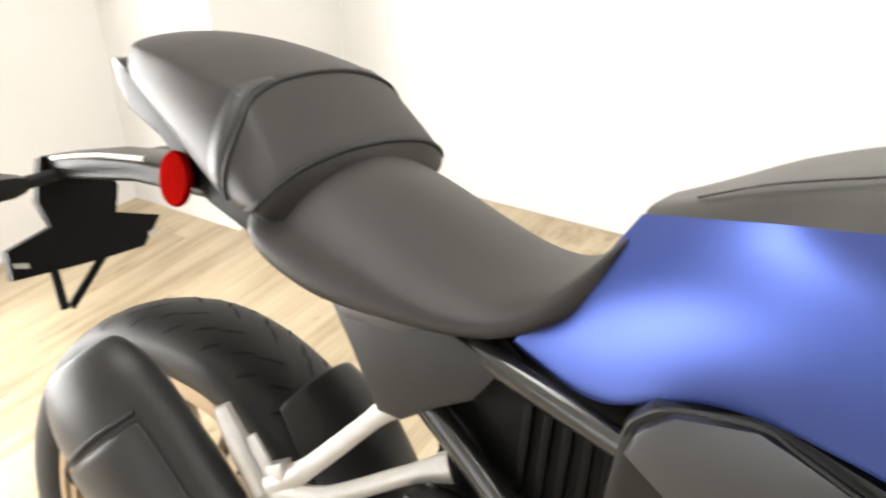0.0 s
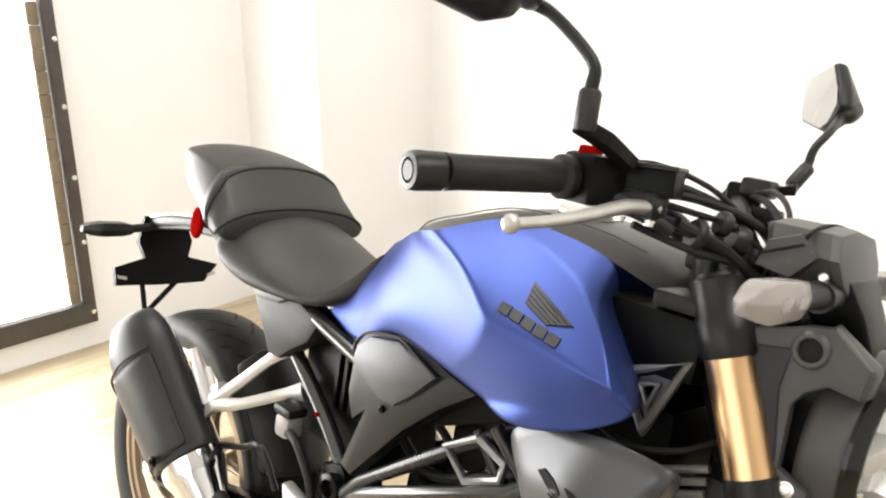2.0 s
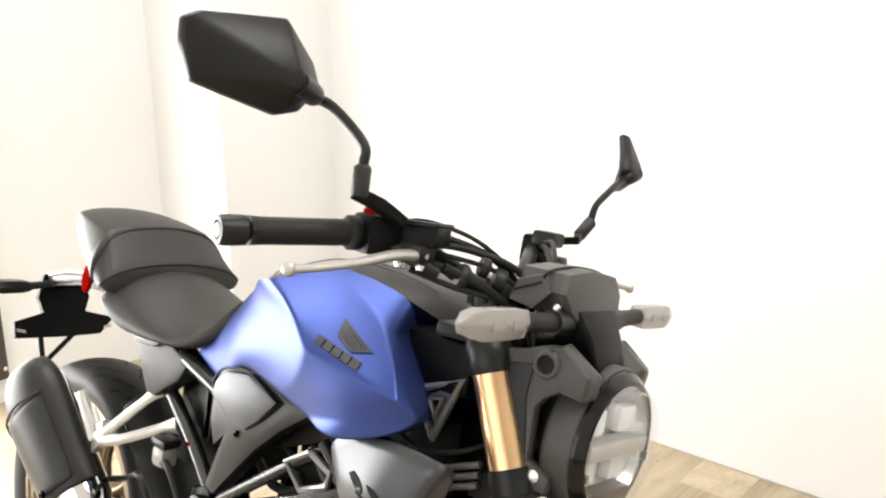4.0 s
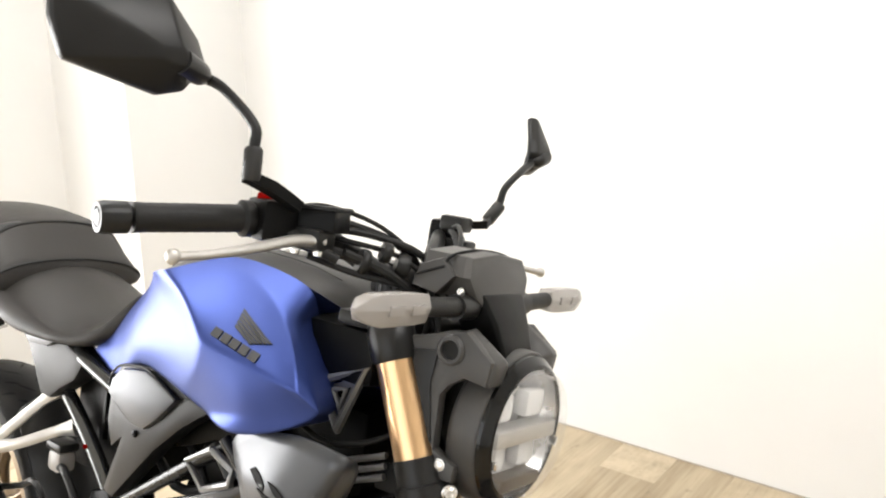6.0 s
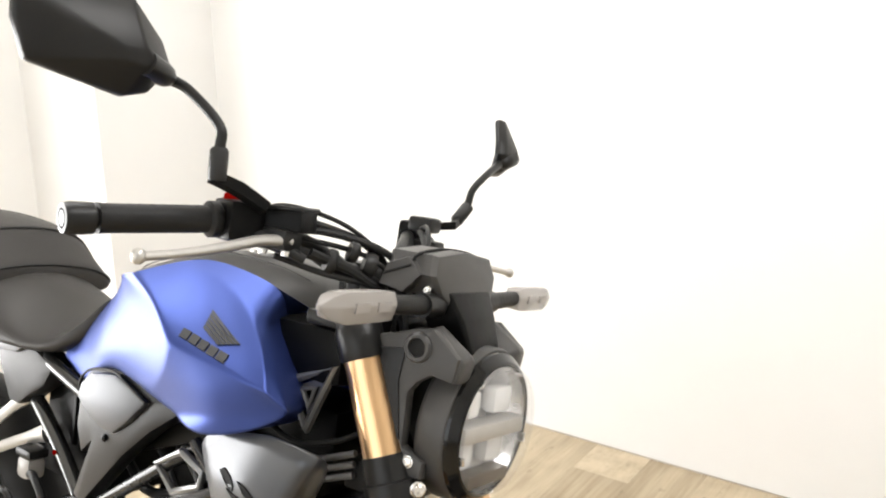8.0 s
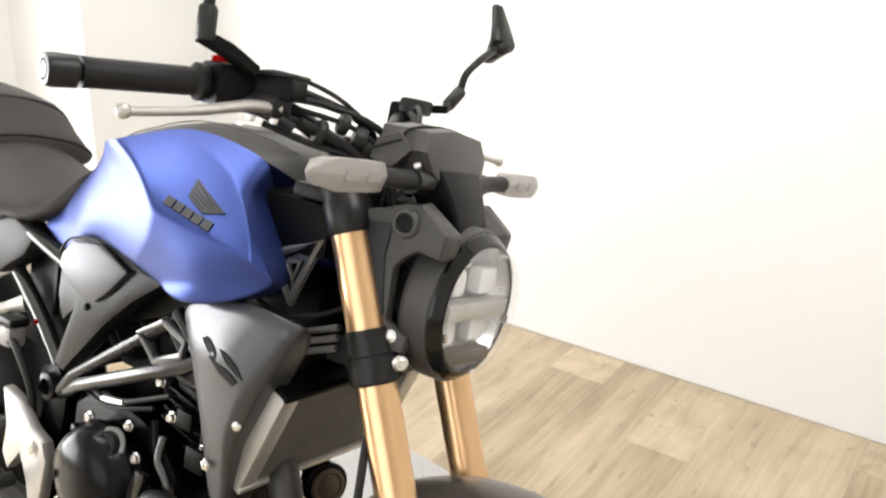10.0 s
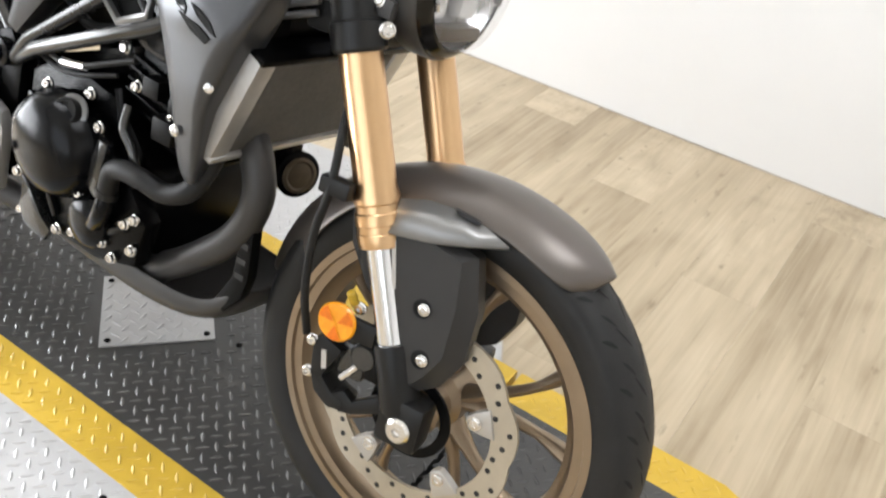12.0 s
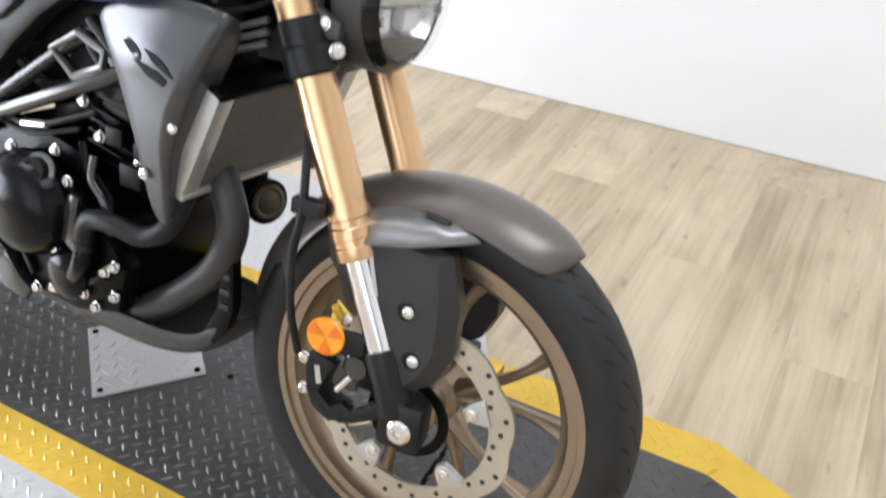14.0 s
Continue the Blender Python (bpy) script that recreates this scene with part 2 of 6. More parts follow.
def box(p0, p1, bevel=0.0, bm=None, m=None):
    bm = bm or bmesh.new()
    r = bmesh.ops.create_cube(bm, size=1)
    for v in r["verts"]:
        v.co = Vector([(a + b) / 2 + (b - a) * c for a, b, c in zip(p0, p1, v.co)])
        if m:
            v.co = m @ v.co
    if bevel:
        es = list({e for v in r["verts"] for e in v.link_edges})
        bmesh.ops.bevel(bm, geom=es, offset=bevel, segments=2, affect="EDGES", profile=0.6)
    return bm


def prism(outline, y0, y1, bevel=0.0, bm=None):
    """A plate: an outline of (x, z) between two y."""
    bm = bm or bmesh.new()
    a = [bm.verts.new((x, y0, z)) for x, z in outline]
    b = [bm.verts.new((x, y1, z)) for x, z in outline]
    n = len(a)
    fs = [bm.faces.new(a), bm.faces.new(b[::-1])]
    fs += [bm.faces.new((a[i], b[i], b[(i + 1) % n], a[(i + 1) % n])) for i in range(n)]
    if bevel:
        bmesh.ops.recalc_face_normals(bm, faces=fs)
        es = list({e for f in fs[:2] for e in f.edges})
        bmesh.ops.bevel(bm, geom=es, offset=bevel, segments=2, affect="EDGES", profile=0.6)
    return bm


def loft(rings, close=True, caps=True, bm=None):
    bm = bm or bmesh.new()
    rows = [[bm.verts.new(p) for p in ring] for ring in rings]
    n = len(rows[0])
    for a, b in zip(rows, rows[1:]):
        for i in range(n if close else n - 1):
            bm.faces.new((a[i], a[(i + 1) % n], b[(i + 1) % n], b[i]))
    if caps and close:
        bm.faces.new(rows[0][::-1])
        bm.faces.new(rows[-1])
    return bm


def curve(points, steps=6):
    """A smooth line through points."""
    p = [Vector(q) for q in points]
    if len(p) < 3:
        return p
    p = [2 * p[0] - p[1]] + p + [2 * p[-1] - p[-2]]
    out = []
    for i in range(1, len(p) - 2):
        for k in range(steps):
            t = k / steps
            a, b, c, d = p[i - 1 : i + 3]
            out.append(0.5 * (2 * b + (c - a) * t + (2 * a - 5 * b + 4 * c - d) * t * t + (3 * b - a - 3 * c + d) * t**3))
    return out + [p[-2]]


def tube(points, r, seg=12, steps=6, flat=1.0, bm=None, up=(0, 1, 0)):
    """A tube along a smooth line; r is one radius or one for each given point; flat squeezes it along its second axis."""
    line = curve(points, steps)
    rs = [r] * len(line) if not isinstance(r, (list, tuple)) else [float(q) for q in np.interp(np.linspace(0, 1, len(line)), np.linspace(0, 1, len(r)), r)]
    rings, side = [], Vector(up)
    for i, q in enumerate(line):
        d = (line[min(i + 1, len(line) - 1)] - line[max(i - 1, 0)]).normalized()
        u = (side - d * side.dot(d))
        u = u.normalized() if u.length > 1e-4 else d.orthogonal().normalized()
        side = u
        w = d.cross(u)
        rings.append([q + rs[i] * (math.cos(a) * u * flat + math.sin(a) * w) for a in np.linspace(0, 2 * math.pi, seg, endpoint=False)])
    return loft(rings, bm=bm)


def lathe(profile, m, seg=32, bm=None, closed=False):
    """A turned body: (radius, height) round the z axis of m. closed: the profile is a loop."""
    bm = bm or bmesh.new()
    rows = [[bm.verts.new(m @ Vector((r * math.cos(a), r * math.sin(a), h))) for a in np.linspace(0, 2 * math.pi, seg, endpoint=False)] for r, h in profile]
    pairs = list(zip(rows, rows[1:])) + ([(rows[-1], rows[0])] if closed else [])
    for a, b in pairs:
        for i in range(seg):
            bm.faces.new((a[i], a[(i + 1) % seg], b[(i + 1) % seg], b[i]))
    if not closed:
        bm.faces.new(rows[0][::-1])
        bm.faces.new(rows[-1])
    return bm


def aim(p, d):
    """A pose at p with its z axis along d."""
    return Matrix.Translation(p) @ Vector(d).to_track_quat("Z", "Y").to_matrix().to_4x4()


def bolt(p, d=(0, -1, 0), r=0.007, h=0.006, bm=None):
    return lathe([(r * 1.25, 0), (r * 1.25, h * 0.35), (r, h * 0.4), (r, h * 0.85), (r * 0.8, h), (r * 0.45, h), (r * 0.4, h * 0.6)], aim(p, d), 10, bm)


def cage(verts, faces, mirror=True):
    """A mesh from a few corner points and faces on the right-hand side, with its mirror image."""
    bm = bmesh.new()
    for s in ((1, -1) if mirror else (1,)):
        vs = [bm.verts.new((x, y * s, z)) for x, y, z in verts]
        for f in faces:
            bm.faces.new([vs[i] for i in (f if s == 1 else f[::-1])])
    bmesh.ops.remove_doubles(bm, verts=bm.verts, dist=0.0005)
    return bm


def creased(bm, value):
    lay = bm.edges.layers.float.get("crease_edge") or bm.edges.layers.float.new("crease_edge")
    for e in bm.edges:
        e[lay] = value
    return bm

# ---------------------------------------------------------------- the room
FLOOR = -0.068


def wall(name, p0, p1, label):
    return tagged(part(name, box(p0, p1), WALL, smooth=False), label, "wall", kind="structure")


floor = tagged(part("floor", box((-1.8, -4.2, FLOOR - 0.15), (4.6, 2.0, FLOOR - 0.004)), WOOD, smooth=False), "pale oak vinyl plank floor", "floor", kind="structure")
wall("wall_back", (-1.05, 1.71, FLOOR - 0.1), (4.6, 1.85, 2.95), "white painted back wall, brightly lit")
wall("wall_column", (-1.66, 1.155, FLOOR - 0.1), (-1.05, 1.85, 2.95), "white painted boxed-out corner of the wall")
wall("wall_right", (4.6, -4.2, FLOOR - 0.1), (4.75, 1.85, 2.95), "white painted side wall")
# the left wall, with the window opening cut through it
wl = box((-1.66, -4.2, FLOOR - 0.1), (-1.51, -2.23, 2.95))
box((-1.66, 0.41, FLOOR - 0.1), (-1.51, 1.155, 2.95), bm=wl)
box((-1.66, -2.23, FLOOR - 0.1), (-1.51, 0.41, 0.07), bm=wl)
box((-1.66, -2.23, 1.19), (-1.51, 0.41, 2.95), bm=wl)
tagged(part("wall_left", wl, WALL, smooth=False), "white painted wall round the mesh window", "wall", kind="structure")
wf = box((-1.66, -4.2, FLOOR - 0.1), (-0.7, -4.05, 2.95))
box((3.1, -4.2, FLOOR - 0.1), (4.6, -4.05, 2.95), bm=wf)
box((-0.7, -4.2, FLOOR - 0.1), (3.1, -4.05, 0.4), bm=wf)
box((-0.7, -4.2, 2.95 - 0.1), (3.1, -4.05, 2.95), bm=wf)
tagged(part("wall_front", wf, WALL, smooth=False), "unseen white painted wall with the assumed shop front opening", "wall", kind="structure")
tagged(part("ceiling", box((-1.66, -4.2, 2.95), (4.75, 1.85, 3.05)), CEIL, smooth=False), "white painted ceiling", "ceiling", kind="structure")

# skirting joint: a thin dark line of sealant where the planks meet the walls
tagged(part("trim", box((-1.05, 1.704, FLOOR), (4.6, 1.7085, FLOOR + 0.002)), SKIRT, smooth=False), "brown sealant line along the wall foot", "trim", kind="structure")

# the steel-framed window with an expanded mesh
window = tagged(new("window_1"), "dark bolted steel window frame with bright mesh", "window", kind="structure")
Y0, Y1, Z0, Z1 = -2.27, 0.45, 0.03, 1.23
for nm, a, b in (("frame_rail", (Y0, Z0), (Y1, Z0 + 0.075)), ("frame_rail", (Y0, Z1 - 0.06), (Y1, Z1)), ("frame_stile", (Y0, Z0 + 0.075), (Y0 + 0.04, Z1 - 0.06)), ("frame_stile", (Y1 - 0.04, Z0 + 0.075), (Y1, Z1 - 0.06))):
    part(nm, box((-1.52, a[0], a[1]), (-1.482, b[0], b[1]), 0.003), FRAME, window)
for y in (Y1 - 0.08, Y0 + 0.04):
    lip = bmesh.new()
    for k in range(14):
        z = Z0 + 0.08 + k * 0.0735
        box((-1.516, y, z), (-1.496 - 0.003 * (k % 2), y + 0.036, z + 0.0725), 0.004, lip)
    part("worn_lip", lip, RUST, window, "rusty hammered inner lip")
mesh = bmesh.new()
n = 34
for i in range(n):
    for s in (-1, 1):
        z = Z0 + 0.05 + i * (Z1 - Z0 - 0.1) / n
        y = Y0 + 0.04
        while y < Y1 - 0.1:
            box((-1.526, y, z - 0.0012), (-1.524, y + 0.052, z + 0.0012), bm=mesh, m=Matrix.Translation((0, y, z)) @ pose(0, 0, 0, 33 * s) @ Matrix.Translation((0, -y, -z)))
            y += 0.0445
part("steel_mesh", mesh, SILVER, window, "expanded steel mesh", smooth=False)
part("bright_pane", box((-1.6, Y0 + 0.04, Z0 + 0.04), (-1.59, Y1 - 0.04, Z1 - 0.04)), glow, window, "daylight behind the mesh", smooth=False)
for z in (0.07, 0.33, 0.56, 0.8, 1.02, 1.205):
    for y in (Y1 - 0.012, Y0 + 0.012):
        part("bolt", bolt((-1.482, y, z), (1, 0, 0), 0.007), BOLT, window)

# assumed glazing, out of view, to go with the added frontal daylight
shop = tagged(new("window_2"), "assumed wide shop front glazing, unseen behind the camera", "window", kind="structure")
for x in (-0.7, 1.17, 3.04):
    part("mullion", box((x, -4.17, 0.4), (x + 0.06, -4.08, 2.85), 0.004), FRAME, shop)
for x in (-0.64, 1.23):
    pane = part("pane", box((x, -4.13, 0.4), (x + 1.81, -4.12, 2.85)), LENS, shop, smooth=False)
    pane.visible_shadow = False
# assumed ceiling panels, never in view, added to light the room from above
for x, y in ((0.0, 0.3), (2.4, 0.3)):
    lamp = tagged(new("added_ceiling_light"), "square white ceiling panel light, unseen, added for overhead light", "light", "ceiling lights")
    lamp.location = (x, y, 2.9)
    fr = box((-0.62, -0.62, -0.03), (-0.58, 0.62, 0.05))
    for a, b in (((0.58, -0.62), (0.62, 0.62)), ((-0.58, -0.62), (0.58, -0.58)), ((-0.58, 0.58), (0.58, 0.62))):
        box((*a, -0.03), (*b, 0.05), bm=fr)
    part("frame", fr, ALU, lamp, smooth=False)
    part("diffuser", box((-0.58, -0.58, -0.01), (0.58, 0.58, 0.0)), lampmat, lamp, smooth=False)

# ---------------------------------------------------------------- the turntable deck
CX, CY, R = 0.63, 0.10, 0.70
YN0, YN1, YF0, YF1 = -0.222, -0.139, 0.334, 0.415
XS, XB, XE = 1.298, 1.71, 1.868
deck = tagged(new("turntable"), "round steel diamond plate turntable with a painted track", "turntable")


def chord(y0, y1, straight, n=40):
    """The part of the disc between two y, as an outline of (x, y); straight: it runs out to the ramp."""
    a0, a1 = math.asin((y0 - CY) / R), math.asin((y1 - CY) / R)
    right = [(CX + R * math.cos(a), CY + R * math.sin(a)) for a in np.linspace(a0, a1, n)]
    if straight:
        right = [(XS - 0.005, y0), (XS - 0.005, y1)]
    left = [(CX - R * math.cos(a), CY + R * math.sin(a)) for a in np.linspace(a1, a0, n)]
    return right + left


def slab(outline, z0, z1, bm=None):
    bm = bm or bmesh.new()
    a = [bm.verts.new((x, y, z0)) for x, y in outline]
    b = [bm.verts.new((x, y, z1)) for x, y in outline]
    bm.faces.new(a[::-1])
    bm.faces.new(b)
    for i in range(len(a)):
        j = (i + 1) % len(a)
        bm.faces.new((a[i], a[j], b[j], b[i]))
    return bm


LUG = 0.0316


def lugs(inside, x0, x1, y0, y1):
    """Raised lens-shaped lugs in a basket pattern over the places for which inside is true."""
    bm = bmesh.new()
    for i in range(int((x1 - x0) / LUG) + 2):
        for j in range(int((y1 - y0) / LUG) + 2):
            for half, turn in ((0, -42), (0.5, 48)):
                x, y = x0 + (i + half) * LUG, y0 + (j + half) * LUG
                if not inside(x, y):
                    continue
                c, s = math.cos(radians(turn)), math.sin(radians(turn))
                pts = []
                for u, v, z in ((-0.0122, 0, 0), (-0.004, -0.0031, 0), (0.004, -0.0031, 0), (0.0122, 0, 0), (0.004, 0.0031, 0), (-0.004, 0.0031, 0), (-0.0060, 0, 0.0016), (0.0060, 0, 0.0016)):
                    pts.append(bm.verts.new((x + u * c - v * s, y + u * s + v * c, z + 0.0002)))
                for f in ((0, 1, 6), (1, 2, 7, 6), (2, 3, 7), (3, 4, 7), (4, 5, 6, 7), (5, 0, 6)):
                    bm.faces.new([pts[k] for k in f])
    return bm


indisc = lambda x, y: (x - CX) ** 2 + (y - CY) ** 2 < (R - 0.015) ** 2
hx, hy, hs, ha = 0.6745, 0.093, 0.1015, radians(48.4)


def in_plate(x, y, m=0.0):
    u, v = (x - hx) * math.cos(ha) + (y - hy) * math.sin(ha), -(x - hx) * math.sin(ha) + (y - hy) * math.cos(ha)
    return abs(u) < hs + m and abs(v) < hs + m


for y0, y1, mt, nm, lab in ((CY - R + 1e-4, YN0, SILVER, "outer_plate", "bare steel diamond plate"), (YN0, YN1, YELLOW, "yellow_stripe", "yellow painted stripe"), (YN1, YF0, BLACKP, "black_track", "black painted track"), (YF0, YF1, YELLOW, "yellow_stripe", "yellow painted stripe"), (YF1, CY + R - 1e-4, SILVER, "outer_plate", "bare steel diamond plate")):
    pl = part(nm, slab(chord(y0, y1, mt is not SILVER), FLOOR + 0.012, 0.0), mt, deck, lab, smooth=False)
    part("tread", lugs(lambda x, y: (indisc(x, y) or (mt is not SILVER and CX < x < XS - 0.02)) and y0 + 0.004 < y < y1 - 0.004 and not (nm == "black_track" and in_plate(x, y, 0.012)), CX - R, CX + R, y0, y1), WORNB if mt is BLACKP else mt, pl, smooth=True, kind="stuff")
part("skirt", lathe([(R - 0.02, FLOOR), (R + 0.004, FLOOR), (R + 0.004, -0.004), (R - 0.02, -0.004)], Matrix.Translation((CX, CY, 0)), 96, closed=True), SKIRT, deck, "tan vinyl edge", auto=60)
corner = [(hx + hs * (u * math.cos(ha) - v * math.sin(ha)), hy + hs * (u * math.sin(ha) + v * math.cos(ha))) for u, v in ((-1, -1), (1, -1), (1, 1), (-1, 1))]
hatch = part("hatch", slab(corner, 0.0006, 0.0042), SILVER, deck, "bare steel square hatch plate", smooth=False)
hl = lugs(lambda x, y: max(abs(x), abs(y)) < hs - 0.012, -0.2, 0.2, -0.2, 0.2)
hl.transform(pose(hx, hy, 0.0042, 0, 0, 48.4))
part("tread", hl, SILVER, hatch, kind="stuff")
for u, v in ((-1, -1), (1, -1), (1, 1), (-1, 1)):
    k = 0.86
    part("screw", bolt((hx + hs * k * (u * math.cos(ha) - v * math.sin(ha)), hy + hs * k * (u * math.sin(ha) + v * math.cos(ha)), 0.004), (0, 0, 1), 0.005, 0.003), ENGINE, hatch)
for x, y in ((0.95, -0.255), (1.16, -0.25), (0.78, -0.33), (0.86, 0.12)):
    part("screw", bolt((x, y, 0.0), (0, 0, 1), 0.005, 0.0025), ENGINE, deck)

# the fixed ramp in front of the turntable
ramp = tagged(new("ramp"), "black and yellow painted ramp beyond the turntable", "ramp")


for y0, y1, mt, nm in ((YN0, YN1, YELLOW, "yellow_stripe"), (YN1, YF0, BLACKP, "black_deck"), (YF0, YF1, YELLOW, "yellow_stripe")):
    bm = bmesh.new()
    for a, b, za, zb in ((XS + 0.005, XB, 0, 0), (XB, XE, 0, FLOOR + 0.002)):
        vs = [bm.verts.new((x, y, z)) for x, y, z in ((a, y0, za), (b, y0, zb), (b, y1, zb), (a, y1, za), (a, y0, FLOOR), (b, y0, FLOOR), (b, y1, FLOOR), (a, y1, FLOOR))]
        for f in ((0, 1, 2, 3), (7, 6, 5, 4), (0, 4, 5, 1), (1, 5, 6, 2), (2, 6, 7, 3), (3, 7, 4, 0)):
            bm.faces.new([vs[i] for i in f])
    pl = part(nm, bm, mt, ramp, smooth=False)
    part("tread", lugs(lambda x, y: y0 + 0.004 < y < y1 - 0.004, XS + 0.025, 1.695, y0, y1), mt, pl, kind="stuff")

# ---------------------------------------------------------------- the motorcycle
bike = tagged(new("motorcycle"), "blue naked motorcycle leaning on its side stand on the turntable", "motorcycle")
bike.matrix_world = pose(0, -0.0252, 0, 0, 0, -1.0) @ pose(0, 0, 0, -12.5, 0, 0)
AXIS = pose(1.312, 0, 0.293, 0, -24.4, 0)
ST = AXIS @ pose(0, 0, 0, 0, 0, 7.4) @ AXIS.inverted()
WS = AXIS @ pose(0, 0, 0, 0, 0, 1.9) @ AXIS.inverted() @ pose(1.345, 0, 0.295, 0.8) @ pose(-1.345, 0, -0.295)  # the wheel and its guard
FLIP = Matrix.Diagonal((1, -1, 1, 1))
FAR = WS @ FLIP @ WS.inverted() @ ST @ FLIP  # the same pieces on the far side of the wheel
SIDE = pose(0, 0, 0, 90, 0, 0)  # z of a turned body along -y


def wheel(x, z, r, half, steer, label):
    """A tyre, a cast rim with five pairs of spokes, and a hub."""
    m = Matrix.Translation((x, 0, z)) @ SIDE
    k = r - 0.236
    prof = [(0.229, 0.72), (0.236, 0.86), (0.236 + 0.25 * k, 0.97), (0.236 + 0.5 * k, 1.0), (0.236 + 0.68 * k, 0.95), (0.236 + 0.84 * k, 0.75), (0.236 + 0.94 * k, 0.48), (r - 0.0008, 0.2)]
    ring = [(a, -b * half) for a, b in prof] + [(r, 0)] + [(a, b * half) for a, b in prof[::-1]] + [(0.218, 0.5 * half), (0.218, -0.5 * half)]
    tyre = part("tyre", lathe(ring, m, 96, closed=True), TYRE, bike, label, steer=steer, auto=60)
    # tread cuts: dark strips on the surface, their inner shade put into the colour
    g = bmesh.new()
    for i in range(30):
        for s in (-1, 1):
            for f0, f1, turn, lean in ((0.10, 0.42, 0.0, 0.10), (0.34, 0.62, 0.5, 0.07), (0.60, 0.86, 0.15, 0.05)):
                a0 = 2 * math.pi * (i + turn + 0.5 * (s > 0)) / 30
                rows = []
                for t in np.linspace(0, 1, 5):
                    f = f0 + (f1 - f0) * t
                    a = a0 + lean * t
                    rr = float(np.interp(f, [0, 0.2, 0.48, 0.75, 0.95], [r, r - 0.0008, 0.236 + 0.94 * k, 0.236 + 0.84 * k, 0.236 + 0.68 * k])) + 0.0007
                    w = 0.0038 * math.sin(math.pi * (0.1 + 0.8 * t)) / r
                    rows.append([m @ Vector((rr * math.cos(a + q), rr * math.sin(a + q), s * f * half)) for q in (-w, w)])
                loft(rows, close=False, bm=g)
    part("tread_groove", g, GROOVE, tyre, "dark strips for the shaded tread cuts", steer=steer, kind="stuff")
    h = half * 0.86
    rp = [(0.2352, -h), (0.2352, -h + 0.004), (0.226, -h + 0.006), (0.216, -h * 0.75), (0.204, -h * 0.5), (0.204, h * 0.5), (0.216, h * 0.75), (0.226, h - 0.006), (0.2352, h - 0.004), (0.2352, h), (0.225, h), (0.223, h - 0.005), (0.210, h - 0.006), (0.207, h - 0.016), (0.199, h * 0.5), (0.193, h * 0.4), (0.193, -h * 0.4), (0.199, -h * 0.5), (0.207, 0.016 - h), (0.210, 0.006 - h), (0.223, 0.005 - h), (0.225, -h)]
    rim = part("rim", lathe(rp, m, 96, closed=True), BRONZE, bike, "bronze painted cast rim", steer=steer, auto=50)
    for i in range(5):
        for s in (-1, 1):
            a0, a1 = 2 * math.pi * i / 5 + 0.35 + s * 0.11, 2 * math.pi * i / 5 + 0.35 + s * 0.30
            p = [Vector((x + q * math.cos(a), 0, z + q * math.sin(a))) for q, a in ((0.03, a0 - s * 0.02), (0.09, (a0 * 0.75 + a1 * 0.25)), (0.15, (a0 * 0.4 + a1 * 0.6)), (0.2, a1))]
            part("spoke", tube(p, [0.015, 0.0078, 0.0066, 0.012], 10, 4, flat=1.5), BRONZE, rim, steer=steer)
    part("hub", lathe([(0.026, -0.07), (0.034, -0.066), (0.034, -0.03), (0.044, -0.02), (0.044, 0.02), (0.034, 0.03), (0.034, 0.066), (0.026, 0.07)], m, 32), BRONZE, rim, steer=steer)
    return rim


front = wheel(1.345, 0.295, 0.293, 0.0515, WS, "front tyre with slanted tread cuts")
rear = wheel(0.0, 0.306, 0.306, 0.073, False, "wide rear tyre with slanted tread cuts")
FX, FZ = 1.345, 0.295

# front brake disc
disc = bmesh.new()
N = 240
outer = [0.1440 + 0.0065 * abs(math.sin(math.pi * 10 * i / N)) for i in range(N)]
rows = []
for rr, y in ((None, -0.0655), (None, -0.0705), (0.114, -0.0705), (0.114, -0.0655)):
    rows.append([disc.verts.new((FX + (rr or outer[i]) * math.cos(2 * math.pi * i / N), y, FZ + (rr or outer[i]) * math.sin(2 * math.pi * i / N))) for i in range(N)])
for a, b in zip(rows, rows[1:] + rows[:1]):
    for i in range(N):
        disc.faces.new((a[i], a[(i + 1) % N], b[(i + 1) % N], b[i]))
rotor = part("brake_disc", disc, STEEL, bike, "wavy drilled steel brake disc", steer=WS)
holes = bmesh.new()
for i in range(40):
    a = 2 * math.pi * i / 40
    rr = (0.122, 0.131, 0.140)[i % 3]
    lathe([(0.0040, -0.0001), (0.0040, 0.0004)], aim((FX + rr * math.cos(a), -0.0706, FZ + rr * math.sin(a)), (0, -1, 0)), 8, holes)
part("hole_pattern", holes, DARK, rotor, steer=WS, kind="stuff")
for i in range(5):
    a = radians(23 + 72 * i)
    tab = [(0.119, -0.17), (0.119, 0.17), (0.098, 0.15), (0.083, 0.1), (0.081, 0), (0.083, -0.1), (0.098, -0.15)]
    part("disc_mount", prism([(FX + q * math.cos(a + w), FZ + q * math.sin(a + w)) for q, w in tab], -0.074, -0.062, 0.0015), ALU, rotor, "silver mounting lug", steer=WS)
    part("disc_bolt", bolt((FX + 0.094 * math.cos(a), -0.074, FZ + 0.094 * math.sin(a)), (0, -1, 0), 0.008, 0.004), BOLT, rotor, steer=WS)
part("sensor_ring", lathe([(0.048, -0.002), (0.06, -0.002), (0.06, 0.002), (0.046, 0.002)], Matrix.Translation((FX, -0.078, FZ)) @ SIDE, 48, closed=True), ENGINE, rotor, steer=WS)
